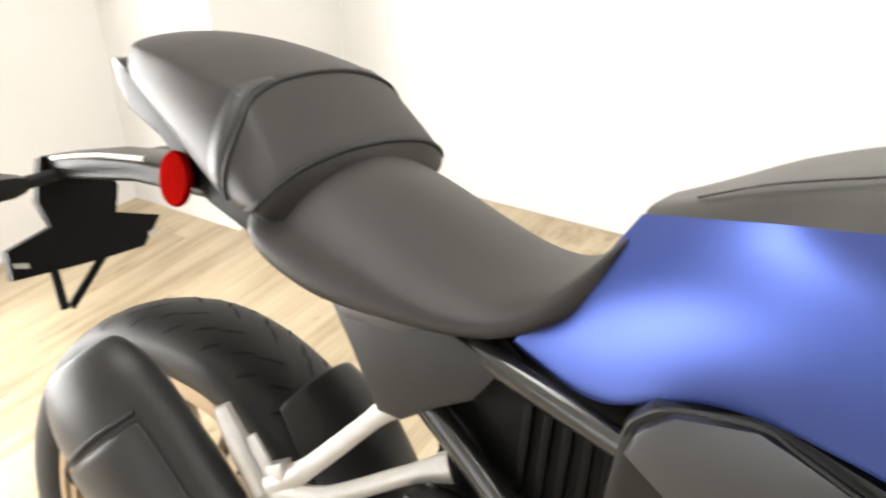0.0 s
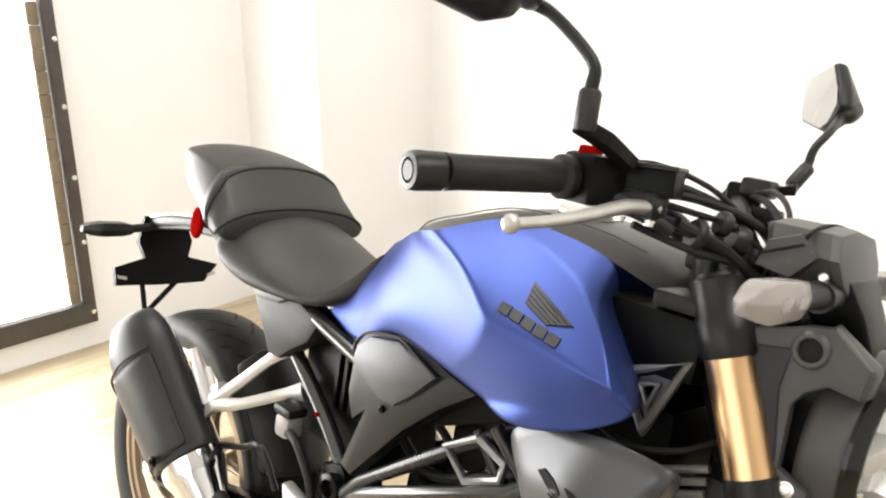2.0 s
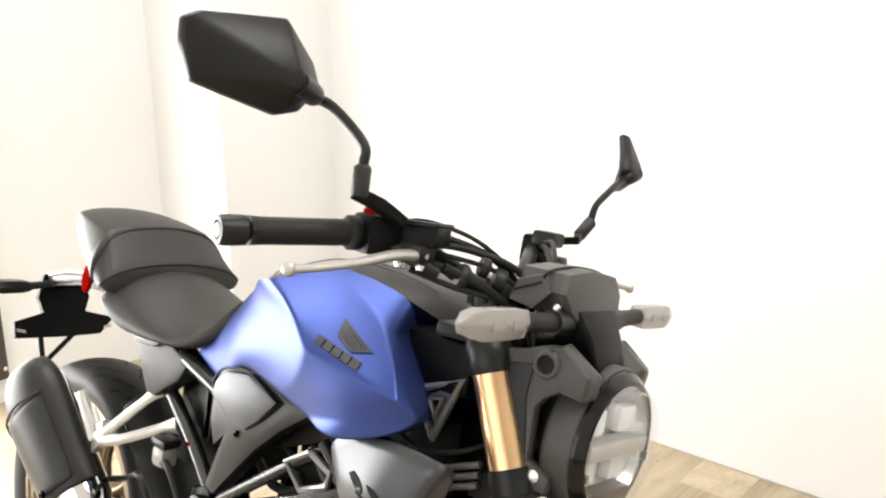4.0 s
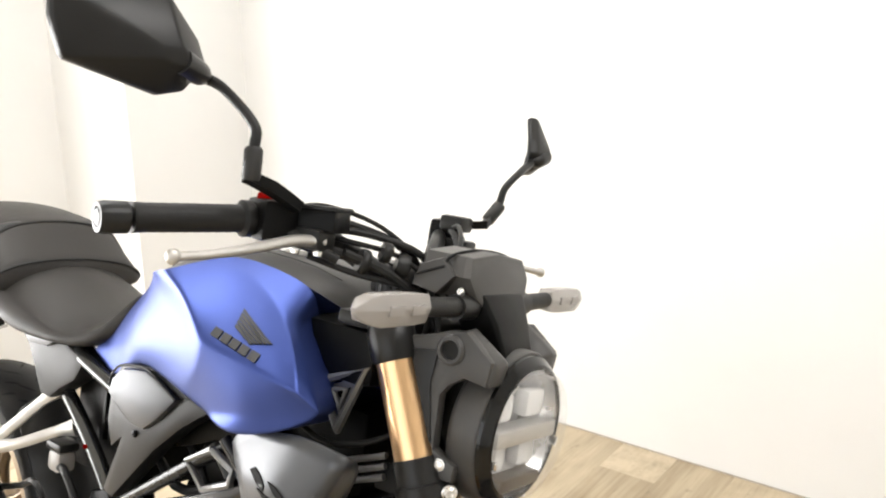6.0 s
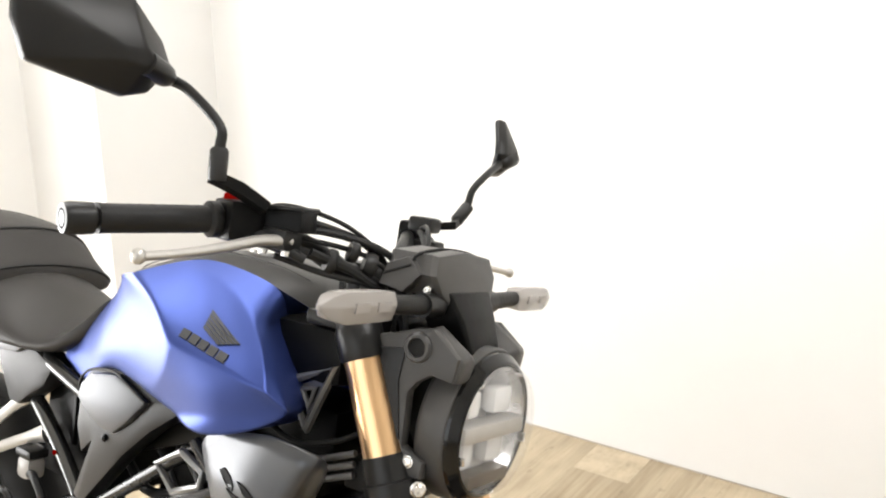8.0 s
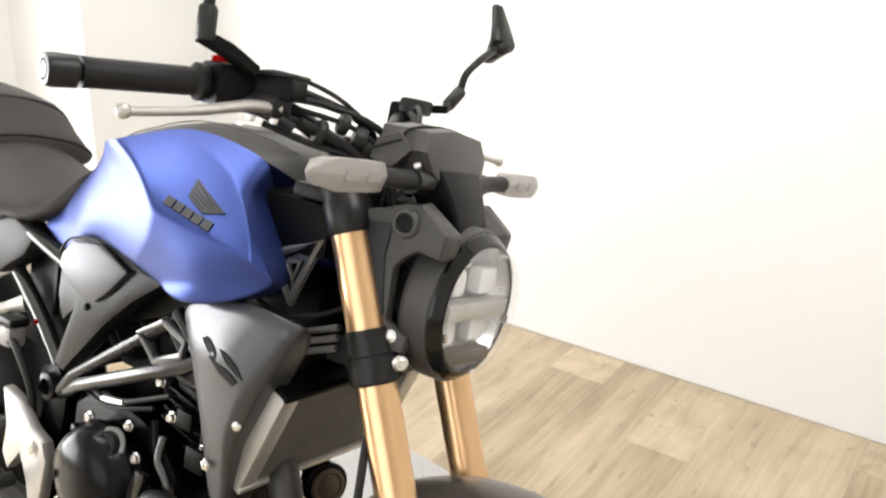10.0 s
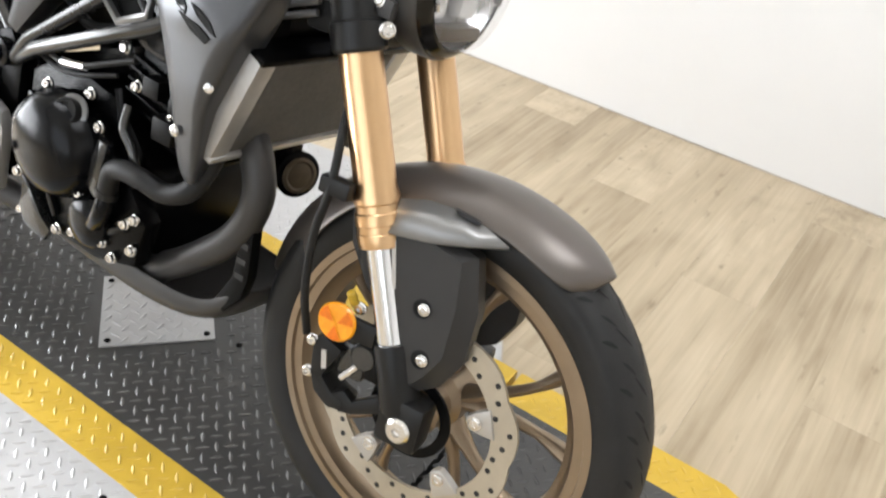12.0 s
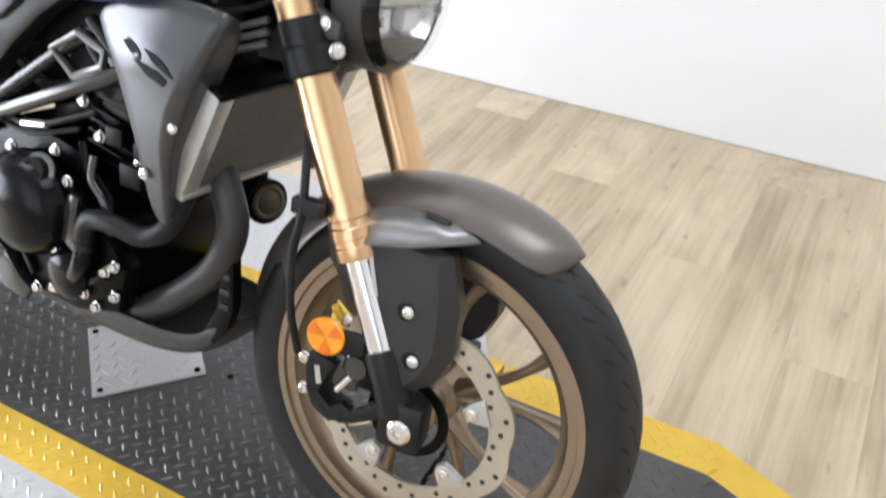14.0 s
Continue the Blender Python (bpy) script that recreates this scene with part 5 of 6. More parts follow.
part("shock_absorber", tube([(0.50, 0, 0.40), (0.42, 0, 0.62)], 0.03, 14), ENGINE, bike)
part("red_plug", lathe([(0.004, 0), (0.004, 0.010), (0.002, 0.012)], aim((0.462, -0.098, 0.59), (0, -1, 0.2)), 10), RED, bike)

# ---------------------------------------------------------------- engine
eng = part("engine_block", prism([(0.58, 0.26), (0.60, 0.50), (0.66, 0.545), (0.80, 0.52), (0.86, 0.46), (0.89, 0.40), (0.872, 0.31), (0.82, 0.262)], -0.115, 0.115, 0.012), ENGINE, bike, "black engine crankcase")
cyl = Matrix.Translation((0.85, 0, 0.47)) @ pose(0, 0, 0, 0, 12, 0)
part("cylinder", box((-0.075, -0.085, 0.0), (0.075, 0.085, 0.12), 0.008, m=cyl), ENGINE, eng)
for k in range(6):
    part("cooling_fin", box((-0.083, -0.093, 0.012 + 0.017 * k), (0.083, 0.093, 0.017 + 0.017 * k), 0.0015, m=cyl), ENGINE, eng)
part("cylinder_head", box((-0.085, -0.10, 0.12), (0.09, 0.10, 0.235), 0.014, m=cyl), ENGINE2, eng)
part("head_cover", box((-0.07, -0.085, 0.235), (0.075, 0.085, 0.265), 0.01, m=cyl), ENGINE, eng)
side = part("engine_side_cover", prism([(0.635, 0.30), (0.62, 0.40), (0.64, 0.47), (0.70, 0.505), (0.78, 0.49), (0.85, 0.43), (0.90, 0.375), (0.885, 0.30), (0.80, 0.275), (0.70, 0.278)], -0.138, -0.105, 0.010), ENGINE, eng, "black ribbed engine side cover")
part("clutch_cover", lathe([(0.082, 0), (0.082, 0.010), (0.077, 0.018), (0.074, 0.030), (0.066, 0.041), (0.050, 0.049), (0.030, 0.053), (0.004, 0.0545)], aim((0.712, -0.135, 0.428), (0, -1, 0)), 48), ENGINE2, eng, "round satin clutch cover", auto=30)
part("oil_filler", lathe([(0.022, 0), (0.022, 0.012), (0.019, 0.016), (0.016, 0.016), (0.015, 0.012)], aim((0.742, -0.150, 0.486), (0.2, -1, 0.4)), 24), SATIN, eng, "oil filler plug")
part("filler_ring", lathe([(0.024, 0), (0.027, 0.003), (0.027, 0.006), (0.022, 0.009)], aim((0.742, -0.146, 0.486), (0.2, -1, 0.4)), 24), CASTG, eng)
part("water_pump", lathe([(0.040, 0), (0.040, 0.012), (0.032, 0.020), (0.012, 0.022)], aim((0.79, -0.136, 0.335), (0, -1, 0)), 32), ENGINE2, eng, "small round pump cover")
part("pump_outlet", tube([(0.812, -0.15, 0.345), (0.835, -0.16, 0.375), (0.838, -0.155, 0.408)], 0.014, 12, 4), ENGINE2, eng)
part("water_hose", tube([(0.835, -0.155, 0.395), (0.85, -0.158, 0.445), (0.90, -0.158, 0.455), (0.945, -0.152, 0.45), (0.985, -0.145, 0.472), (0.995, -0.12, 0.52)], 0.0145, 12, 6), RUBBER, eng, "black rubber coolant hose")
part("hose_clamp", lathe([(0.0165, -0.005), (0.0165, 0.005), (0.0145, 0.006)], aim((0.838, -0.156, 0.405), (0.2, 0, 1)), 20), SATIN, eng)
part("cam_tube", tube([(0.80, -0.12, 0.54), (0.825, -0.13, 0.50), (0.85, -0.13, 0.47), (0.845, -0.13, 0.43)], 0.006, 8, 5), ENGINE2, eng)
for bx, by, bz in ((0.593, -0.112, 0.262), (0.66, -0.14, 0.285), (0.72, -0.14, 0.290), (0.757, -0.14, 0.302), (0.765, -0.14, 0.37), (0.822, -0.14, 0.315), (0.865, -0.14, 0.365), (0.883, -0.14, 0.330), (0.883, -0.14, 0.379), (0.845, -0.14, 0.30), (0.62, -0.14, 0.345), (0.626, -0.14, 0.43), (0.68, -0.14, 0.508), (0.795, -0.14, 0.485), (0.85, -0.14, 0.445), (0.83, -0.112, 0.555), (0.80, -0.112, 0.60), (0.90, -0.112, 0.53), (0.93, -0.1, 0.43), (0.76, -0.13, 0.52)):
    part("bolt", bolt((bx, by, bz), (0, -1, 0), 0.0068, 0.010), BOLT, eng)
for k, pts in enumerate((((0.64, -0.12, 0.54), (0.74, -0.15, 0.555), (0.85, -0.14, 0.60)), ((0.60, -0.11, 0.53), (0.70, -0.13, 0.53), (0.80, -0.125, 0.56)), ((0.62, -0.08, 0.62), (0.72, -0.10, 0.60), (0.86, -0.09, 0.66)), ((0.66, -0.06, 0.66), (0.74, -0.09, 0.64), (0.78, -0.08, 0.56)))):
    part("engine_cable", tube(pts, (0.004, 0.0035, 0.008, 0.006)[k], 8, 5), RUBBER, eng)
part("cable_adjuster", tube([(0.715, -0.148, 0.552), (0.765, -0.150, 0.562)], 0.006, 10), CHROME, eng, "bright cable adjuster")
for bx, bz, q in ((0.90, 0.52, 0.02), (0.87, 0.57, 0.016), (0.92, 0.56, 0.014)):
    part("connector", box((bx - q, -0.13, bz - q), (bx + q, -0.105, bz + q * 0.7), 0.004), PLASTIC, eng)
for bx, bz, ln, an in ((0.655, 0.325, 0.06, 35), (0.70, 0.330, 0.05, 60), (0.845, 0.345, 0.05, -30), (0.80, 0.44, 0.06, -50), (0.66, 0.47, 0.05, 20)):
    part("cover_rib", box((-ln / 2, -0.146, -0.006), (ln / 2, -0.132, 0.006), 0.004, m=Matrix.Translation((bx, 0, bz)) @ pose(0, 0, 0, 0, an, 0)), ENGINE2, eng)
part("oil_gallery", tube([(0.835, -0.13, 0.53), (0.842, -0.142, 0.50), (0.862, -0.142, 0.478), (0.872, -0.14, 0.45), (0.868, -0.135, 0.425)], 0.0068, 10, 5), TUBE, eng, "satin oil pipe")
part("case_bracket", prism([(0.635, 0.30), (0.66, 0.335), (0.69, 0.30), (0.715, 0.285), (0.70, 0.262), (0.65, 0.268)], -0.152, -0.134, 0.005), TUBE, eng, "dark grey case bracket")
part("case_bracket", prism([(0.775, 0.40), (0.80, 0.47), (0.822, 0.468), (0.812, 0.425), (0.835, 0.385), (0.81, 0.375)], -0.150, -0.134, 0.005), TUBE, eng, "dark grey case bracket")
part("throttle_body", lathe([(0.03, 0), (0.03, 0.06), (0.036, 0.062), (0.036, 0.08)], aim((0.74, -0.02, 0.66), (0.8, 0, 0.3)), 20), ENGINE2, eng)
belly = part("belly_cover", loft([[Vector((x, y, z)) for y, z in ((-w, z1), (-w * 1.06, (z0 + z1) / 2), (-w * 0.7, z0), (w * 0.7, z0), (w * 1.06, (z0 + z1) / 2), (w, z1))] for x, w, z0, z1 in ((0.58, 0.09, 0.236, 0.262), (0.70, 0.108, 0.224, 0.285), (0.84, 0.112, 0.216, 0.288), (0.93, 0.106, 0.222, 0.282), (0.99, 0.096, 0.240, 0.285), (1.03, 0.088, 0.275, 0.315), (1.048, 0.085, 0.32, 0.35))], close=False), MATTE, bike, "matte dark grey belly cover", mods=(("SOLIDIFY", 0.005), ("SUBSURF", 2)))
for s in (-1, 1):
    part("belly_side", prism([(1.00, 0.290), (1.025, 0.285), (1.052, 0.320), (1.060, 0.355), (1.056, 0.430), (1.038, 0.440), (1.030, 0.345)], s * 0.074, s * 0.094, 0.004), PLASTIC, belly)
    for k in range(3):
        part("vent_slot", box((1.036, s * 0.0945 - 0.0012, 0.350 + 0.024 * k), (1.053, s * 0.0945 + 0.0012, 0.359 + 0.024 * k)), DARK, belly)
part("side_stand", tube([(0.60, 0.12, 0.26), (0.64, 0.20, 0.13), (0.66, 0.285, 0.068)], 0.012, 10, 3), ENGINE, bike, "black side stand")
part("stand_foot", box((0.63, 0.262, 0.060), (0.70, 0.312, 0.070), 0.003), ENGINE, bike)

# radiator and horn
RM = Matrix.Translation((1.025, 0, 0.60)) @ pose(0, 0, 0, 0, 22, 0)
rad = part("radiator", box((-0.018, -0.125, -0.066), (0.016, 0.125, 0.085), 0.003, m=RM), CORE, bike, "grey finned radiator")
fins = bmesh.new()
for k in range(33):
    box((0.0165, -0.12, -0.062 + 0.0043 * k), (0.0175, 0.12, -0.0600 + 0.0043 * k), bm=fins, m=RM)
part("radiator_fin_pack", fins, CORE, rad, smooth=False, kind="stuff")
for s in (-1, 1):
    part("radiator_tank", box((-0.02, s * 0.14 - 0.016, -0.07), (0.02, s * 0.14 + 0.016, 0.09), 0.006, m=RM), ALU, rad, "silver radiator end tank")
part("radiator_rail", box((-0.02, -0.155, -0.075), (0.022, 0.155, -0.066), 0.003, m=RM), ALU, rad)
part("radiator_rail", box((-0.02, -0.155, 0.084), (0.022, 0.155, 0.094), 0.003, m=RM), ENGINE, rad)
horn = part("horn", lathe([(0.024, -0.02), (0.036, -0.012), (0.037, 0.004), (0.030, 0.008), (0.018, 0.006), (0.010, 0.009)], aim((0.97, 0.085, 0.445), (0.93, -0.35, 0.1)), 32), ENGINE, bike, "round black horn")
part("horn_face", lathe([(0.029, 0), (0.029, 0.0015), (0.024, 0.003), (0.020, 0.001), (0.012, 0.003), (0.004, 0.003)], aim((0.9775, 0.0822, 0.4458), (0.93, -0.35, 0.1)), 28), BRONZED, horn, "brown ribbed horn face")
part("horn_stay", box((0.93, 0.07, 0.44), (0.965, 0.095, 0.50), 0.003), ENGINE, horn)

# ---------------------------------------------------------------- headlight, meter, signals
HC = Vector((1.224, 0, 0.816))
HP = Matrix.Translation(HC) @ pose(0, 0, 0, 0, 0, -4.5)
HX = HP @ pose(0, 0, 0, 0, 91, 0)
lampb = part("headlight", lathe([(0.03, -0.115), (0.052, -0.11), (0.066, -0.094), (0.073, -0.070), (0.075, -0.052), (0.03, -0.05)], HX, 56), SATIN, bike, "round black headlight", steer=True, auto=32)
part("headlight_ring", lathe([(0.074, -0.056), (0.096, -0.054), (0.100, -0.050), (0.1025, -0.044), (0.1025, -0.016), (0.1005, -0.011), (0.096, -0.010), (0.080, -0.014)], HX, 72, closed=True), MATTE, lampb, "matte grey headlight ring", steer=True, auto=28)
part("headlight_rim", lathe([(0.080, -0.012), (0.0985, -0.011), (0.0975, -0.006), (0.088, 0.004), (0.0845, 0.005), (0.081, 0.002)], HX, 72, closed=True), GLOSSB, lampb, "glossy black lens rim", steer=True, auto=28)
part("headlight_lens", lathe([(0.0845, 0.002), (0.0840, 0.012), (0.0800, 0.019), (0.070, 0.024), (0.050, 0.0285), (0.025, 0.031), (0.002, 0.0315)], HX, 56), LENS, lampb, "clear domed headlight lens", steer=True)
part("reflector_bowl", lathe([(0.082, 0.003), (0.079, -0.002), (0.070, -0.020), (0.050, -0.032), (0.002, -0.036), (0.002, -0.040), (0.052, -0.036), (0.073, -0.023), (0.0825, -0.002)], HX, 48, closed=True), REFLECT, lampb, "silver reflector", steer=True)
part("light_bar", box((-0.022, -0.076, -0.012), (0.006, 0.076, 0.010), 0.004, m=HP), ALU, lampb, "grey central light bar", steer=True)
for y0, y1 in ((-0.066, -0.034), (0.008, 0.062)):
    part("upper_module", box((-0.026, y0 * 0.85, 0.016), (-0.004, y1 * 0.85, 0.052), 0.008, m=HP), FROST, lampb, "frosted upper light module", steer=True)
    part("lower_module", box((-0.026, y0 * 0.8, -0.048), (-0.006, y1 * 0.8, -0.016), 0.008, m=HP), FROST, lampb, "frosted lower light module", steer=True)
# brown block that imitates the floor mirrored low in the lens
part("lamp_floor_reflection", box((-0.020, -0.050, -0.072), (0.006, 0.050, -0.054), 0.004, m=HP), BRONZED, lampb, steer=True)
for k in range(5):
    part("lens_clip", box((-0.001, -0.005, 0.0800), (0.008, 0.005, 0.0825), 0.001, m=HP @ pose(0, 0, 0, 40 + 72 * k)), CHROME, lampb, steer=True)
for s in (-1, 1):
    ck = [(1.079, 0.917), (1.120, 0.927), (1.150, 0.938), (1.173, 0.941), (1.212, 0.911), (1.208, 0.880), (1.178, 0.884), (1.160, 0.872), (1.150, 0.858), (1.152, 0.792), (1.184, 0.778), (1.182, 0.757), (1.143, 0.757), (1.112, 0.800), (1.089, 0.861)]
    cov = part("headlight_stay", prism(ck, s * 0.082, s * 0.102, 0.006), MATTE, bike, "matte grey headlight side bracket", steer=True)
    part("stay_recess", prism([(1.096, 0.905), (1.140, 0.912), (1.136, 0.870), (1.148, 0.800), (1.140, 0.775), (1.118, 0.806), (1.100, 0.860)], s * 0.1005, s * 0.1045, 0.002), SATIN, cov, steer=True)
    part("stay_boss", lathe([(0.019, 0), (0.019, 0.004), (0.016, 0.007), (0.0125, 0.007), (0.0115, 0.001)], aim((1.156, s * 0.100, 0.915), (0, s, 0)), 28), MATTE, cov, steer=True)
    # black disc in place of the shade inside the hole
    part("stay_hole", lathe([(0.0118, 0), (0.0118, 0.0006), (0.004, 0.0006)], aim((1.156, s * 0.1025, 0.915), (0, s, 0)), 24), GROOVE, cov, steer=True)
    part("bolt", bolt((1.164, s * 0.102, 0.776), (0, s, 0), 0.0065, 0.005), BOLT, cov, steer=True)
    part("lamp_ear", loft([[Vector((x, s * y, z)) for x, y, z in ring] for ring in ([(1.166, 0.100, 0.942), (1.216, 0.096, 0.908), (1.212, 0.096, 0.878), (1.170, 0.100, 0.886)], [(1.168, 0.070, 0.946), (1.218, 0.072, 0.912), (1.214, 0.074, 0.880), (1.172, 0.074, 0.884)], [(1.172, 0.050, 0.918), (1.212, 0.052, 0.908), (1.210, 0.056, 0.882), (1.174, 0.056, 0.880)])]), MATTE, cov, steer=True, mods=(("BEVEL", 0.005),))
    # turn signals
    rings = []
    for y, k in ((0.178, 0.72), (0.185, 0.95), (0.21, 1.0), (0.275, 1.0), (0.298, 0.72), (0.312, 0.15)):
        rings.append([Vector((1.15 + a * k, s * y, 0.969 + b * k)) for a, b in ((-0.018, 0), (-0.013, 0.016), (0.012, 0.018), (0.018, 0.002), (0.012, -0.018), (-0.013, -0.016))])
    sig = part("front_signal", loft(rings), SMOKE, bike, "clear-lens front turn signal", steer=True, mods=(("BEVEL", 0.003),))
    for q in (0.212, 0.256):
        part("signal_led", box((1.1655, s * q - 0.014, 0.964), (1.1688, s * q + 0.014, 0.975), 0.001), SMOKE, sig, steer=True)
    part("signal_stalk", tube([(1.15, s * 0.06, 0.965), (1.15, s * 0.18, 0.969)], [0.013, 0.0115], 14), RUBBER, sig, "black rubber stalk", steer=True)
    part("signal_base", tube([(1.15, s * 0.06, 0.965), (1.15, s * 0.10, 0.966)], 0.016, 14), SATIN, sig, steer=True)
MM = Matrix.Translation((1.12, 0, 1.002)) @ pose(0, 0, 0, 0, 14, 0)
hexa = [(-0.048, 0.960), (-0.074, 0.978), (-0.088, 1.002), (-0.076, 1.027), (0.0, 1.034), (0.076, 1.027), (0.088, 1.002), (0.074, 0.978), (0.048, 0.960)]
meter = part("instrument_panel", loft([[Vector((x + 0.25 * (1.0 - z), k * y, 0.998 + dz + (z - 0.998) * k)) for y, z in hexa] for x, k, dz in ((1.082, 0.80, 0.004), (1.090, 0.90, 0.003), (1.150, 1.0, 0.0), (1.158, 0.96, 0.0), (1.160, 0.88, -0.001))]), MATTE, bike, "matte dark grey instrument cluster", steer=True, auto=25)
part("meter_groove", tube([(1.120, -0.086, 1.012), (1.126, -0.078, 1.0265), (1.124, 0.0, 1.0335), (1.126, 0.078, 1.0265), (1.120, 0.086, 1.012)], 0.0022, 8, 3), GROOVE, meter, steer=True)
for s in (-1, 1):
    wedge = part("meter_side", prism([(1.080, 0.982), (1.088, 1.010), (1.118, 1.022), (1.140, 1.002), (1.116, 0.976)], s * 0.066, s * 0.092, 0.005), MATTE, meter, steer=True)
    part("side_groove", tube([(1.086, s * 0.0925, 0.996), (1.124, s * 0.0925, 1.012)], 0.0018, 6), GROOVE, wedge, steer=True)
part("meter_screen", box((-0.047, -0.055, -0.016), (-0.041, 0.055, 0.016), 0.002, m=MM), LENS, meter, steer=True)
part("meter_bracket", loft([[Vector((x, y, z)) for x, y in ((x0, -w), (x1, -w), (x1, w), (x0, w))] for z, w, x0, x1 in ((0.985, 0.062, 1.10, 1.165), (0.95, 0.05, 1.125, 1.185), (0.90, 0.042, 1.155, 1.205))]), PLASTIC, meter, steer=True, mods=(("BEVEL", 0.006),))
part("bracket_bolt", bolt((1.146, -0.080, 0.984), (0, -1, 0), 0.004, 0.006), BOLT, meter, steer=True)

# ---------------------------------------------------------------- handlebar and controls
bar = part("handlebar", tube([(0.870, -0.395, 1.018), (0.934, -0.225, 1.035), (0.975, -0.14, 1.022), (1.01, -0.06, 0.985), (1.015, 0, 0.98), (1.01, 0.06, 0.985), (0.975, 0.14, 1.022), (0.934, 0.225, 1.035), (0.870, 0.395, 1.018)], [0.011, 0.011, 0.0125, 0.014, 0.014, 0.014, 0.0125, 0.011, 0.011], 16, 6), SATIN, bike, "black tapered handlebar", steer=True)
part("bar_clamp", box((0.99, -0.05, 0.955), (1.04, 0.05, 1.0), 0.008), SATIN, bar, steer=True)
for y in (-0.038, 0.038):
    part("riser", lathe([(0.02, 0), (0.018, 0.06)], aim((1.02, y, 0.93), (-0.1, 0, 1)), 16), SATIN, bar, steer=True)
for s in (-1, 1):
    G0, G1 = Vector((0.930, s * 0.238, 1.034)), Vector((0.881, s * 0.366, 1.0205))
    gd = (G1 - G0).normalized()
    gl = (G1 - G0).length
    grip = part("grip", lathe([(0.020, -0.006), (0.022, -0.002), (0.022, 0.006), (0.0165, 0.010)] + [q for k in range(9) for q in ((0.0168, 0.012 + k * (gl - 0.02) / 9), (0.0164, 0.0135 + k * (gl - 0.02) / 9))] + [(0.0172, gl - 0.004), (0.0178, gl)], aim(G0, gd), 28), RUBBER, bar, "black ribbed rubber grip", steer=True, auto=30)
    part("bar_end", lathe([(0.0105, 0.0), (0.0105, 0.004), (0.0178, 0.0045), (0.0182, 0.03), (0.0165, 0.036), (0.0115, 0.0365), (0.010, 0.033)], aim(G1, gd), 28), SATIN, bar, "black bar end weight", steer=True, auto=30)
    part("bar_end_screw", lathe([(0.0105, 0), (0.009, 0.002), (0.004, 0.002)], aim(G1 + gd * 0.0345, gd), 16), SATIN, bar, steer=True)
    sw = part("switch_housing", box((-0.024, -0.026, -0.024), (0.024, 0.022, 0.026), 0.008, m=Matrix.Translation((0.948, s * 0.212, 1.035)) @ pose(0, 0, 0, 0, 0, s * 20)), PLASTIC, bar, "black switch housing", steer=True)
    part("cable_boot", tube([(0.965, s * 0.205, 1.02), (0.99, s * 0.195, 1.015), (1.02, s * 0.17, 1.0)], [0.012, 0.009, 0.006], 10, 4), RUBBER, sw, steer=True)
    lev = part("lever", tube([(1.005, s * 0.185, 1.020), (0.995, s * 0.225, 1.018), (0.990 + 0.02 * (s > 0), s * 0.29, 1.006), (0.986 + 0.045 * (s > 0), s * 0.345, 0.998), (0.980 + 0.066 * (s > 0), s * 0.388, 0.993)], [0.009, 0.0095, 0.008, 0.0068, 0.0068], 12, 5, flat=0.75, up=(0, 0, 1)), ALU, bar, "silver brake lever" if s < 0 else "silver clutch lever", steer=True)
    part("lever_ball", lathe([(0.003, -0.0082), (0.0062, -0.006), (0.0082, 0), (0.0062, 0.006), (0.003, 0.0082)], Matrix.Translation((0.979 + 0.067 * (s > 0), s * 0.392, 0.993)), 16), ALU, lev, steer=True)
    part("perch_cap", box((0.950, s * 0.20 - 0.02, 1.045), (0.992, s * 0.20 + 0.02, 1.070), 0.007), SATIN, lev, steer=True) if s > 0 else None
    part("lever_perch", box((0.955, s * 0.185 - 0.018, 1.008), (1.012, s * 0.185 + 0.018, 1.034), 0.006), SATIN, lev, steer=True)
    part("perch_bolt", bolt((1.003, s * 0.187, 1.008), (0, 0, -1), 0.006, 0.007), BOLT, lev, steer=True)
    part("perch_bolt", bolt((0.975, s * 0.195, 1.006), (0, 0, -1), 0.005, 0.006), BOLT, lev, steer=True)


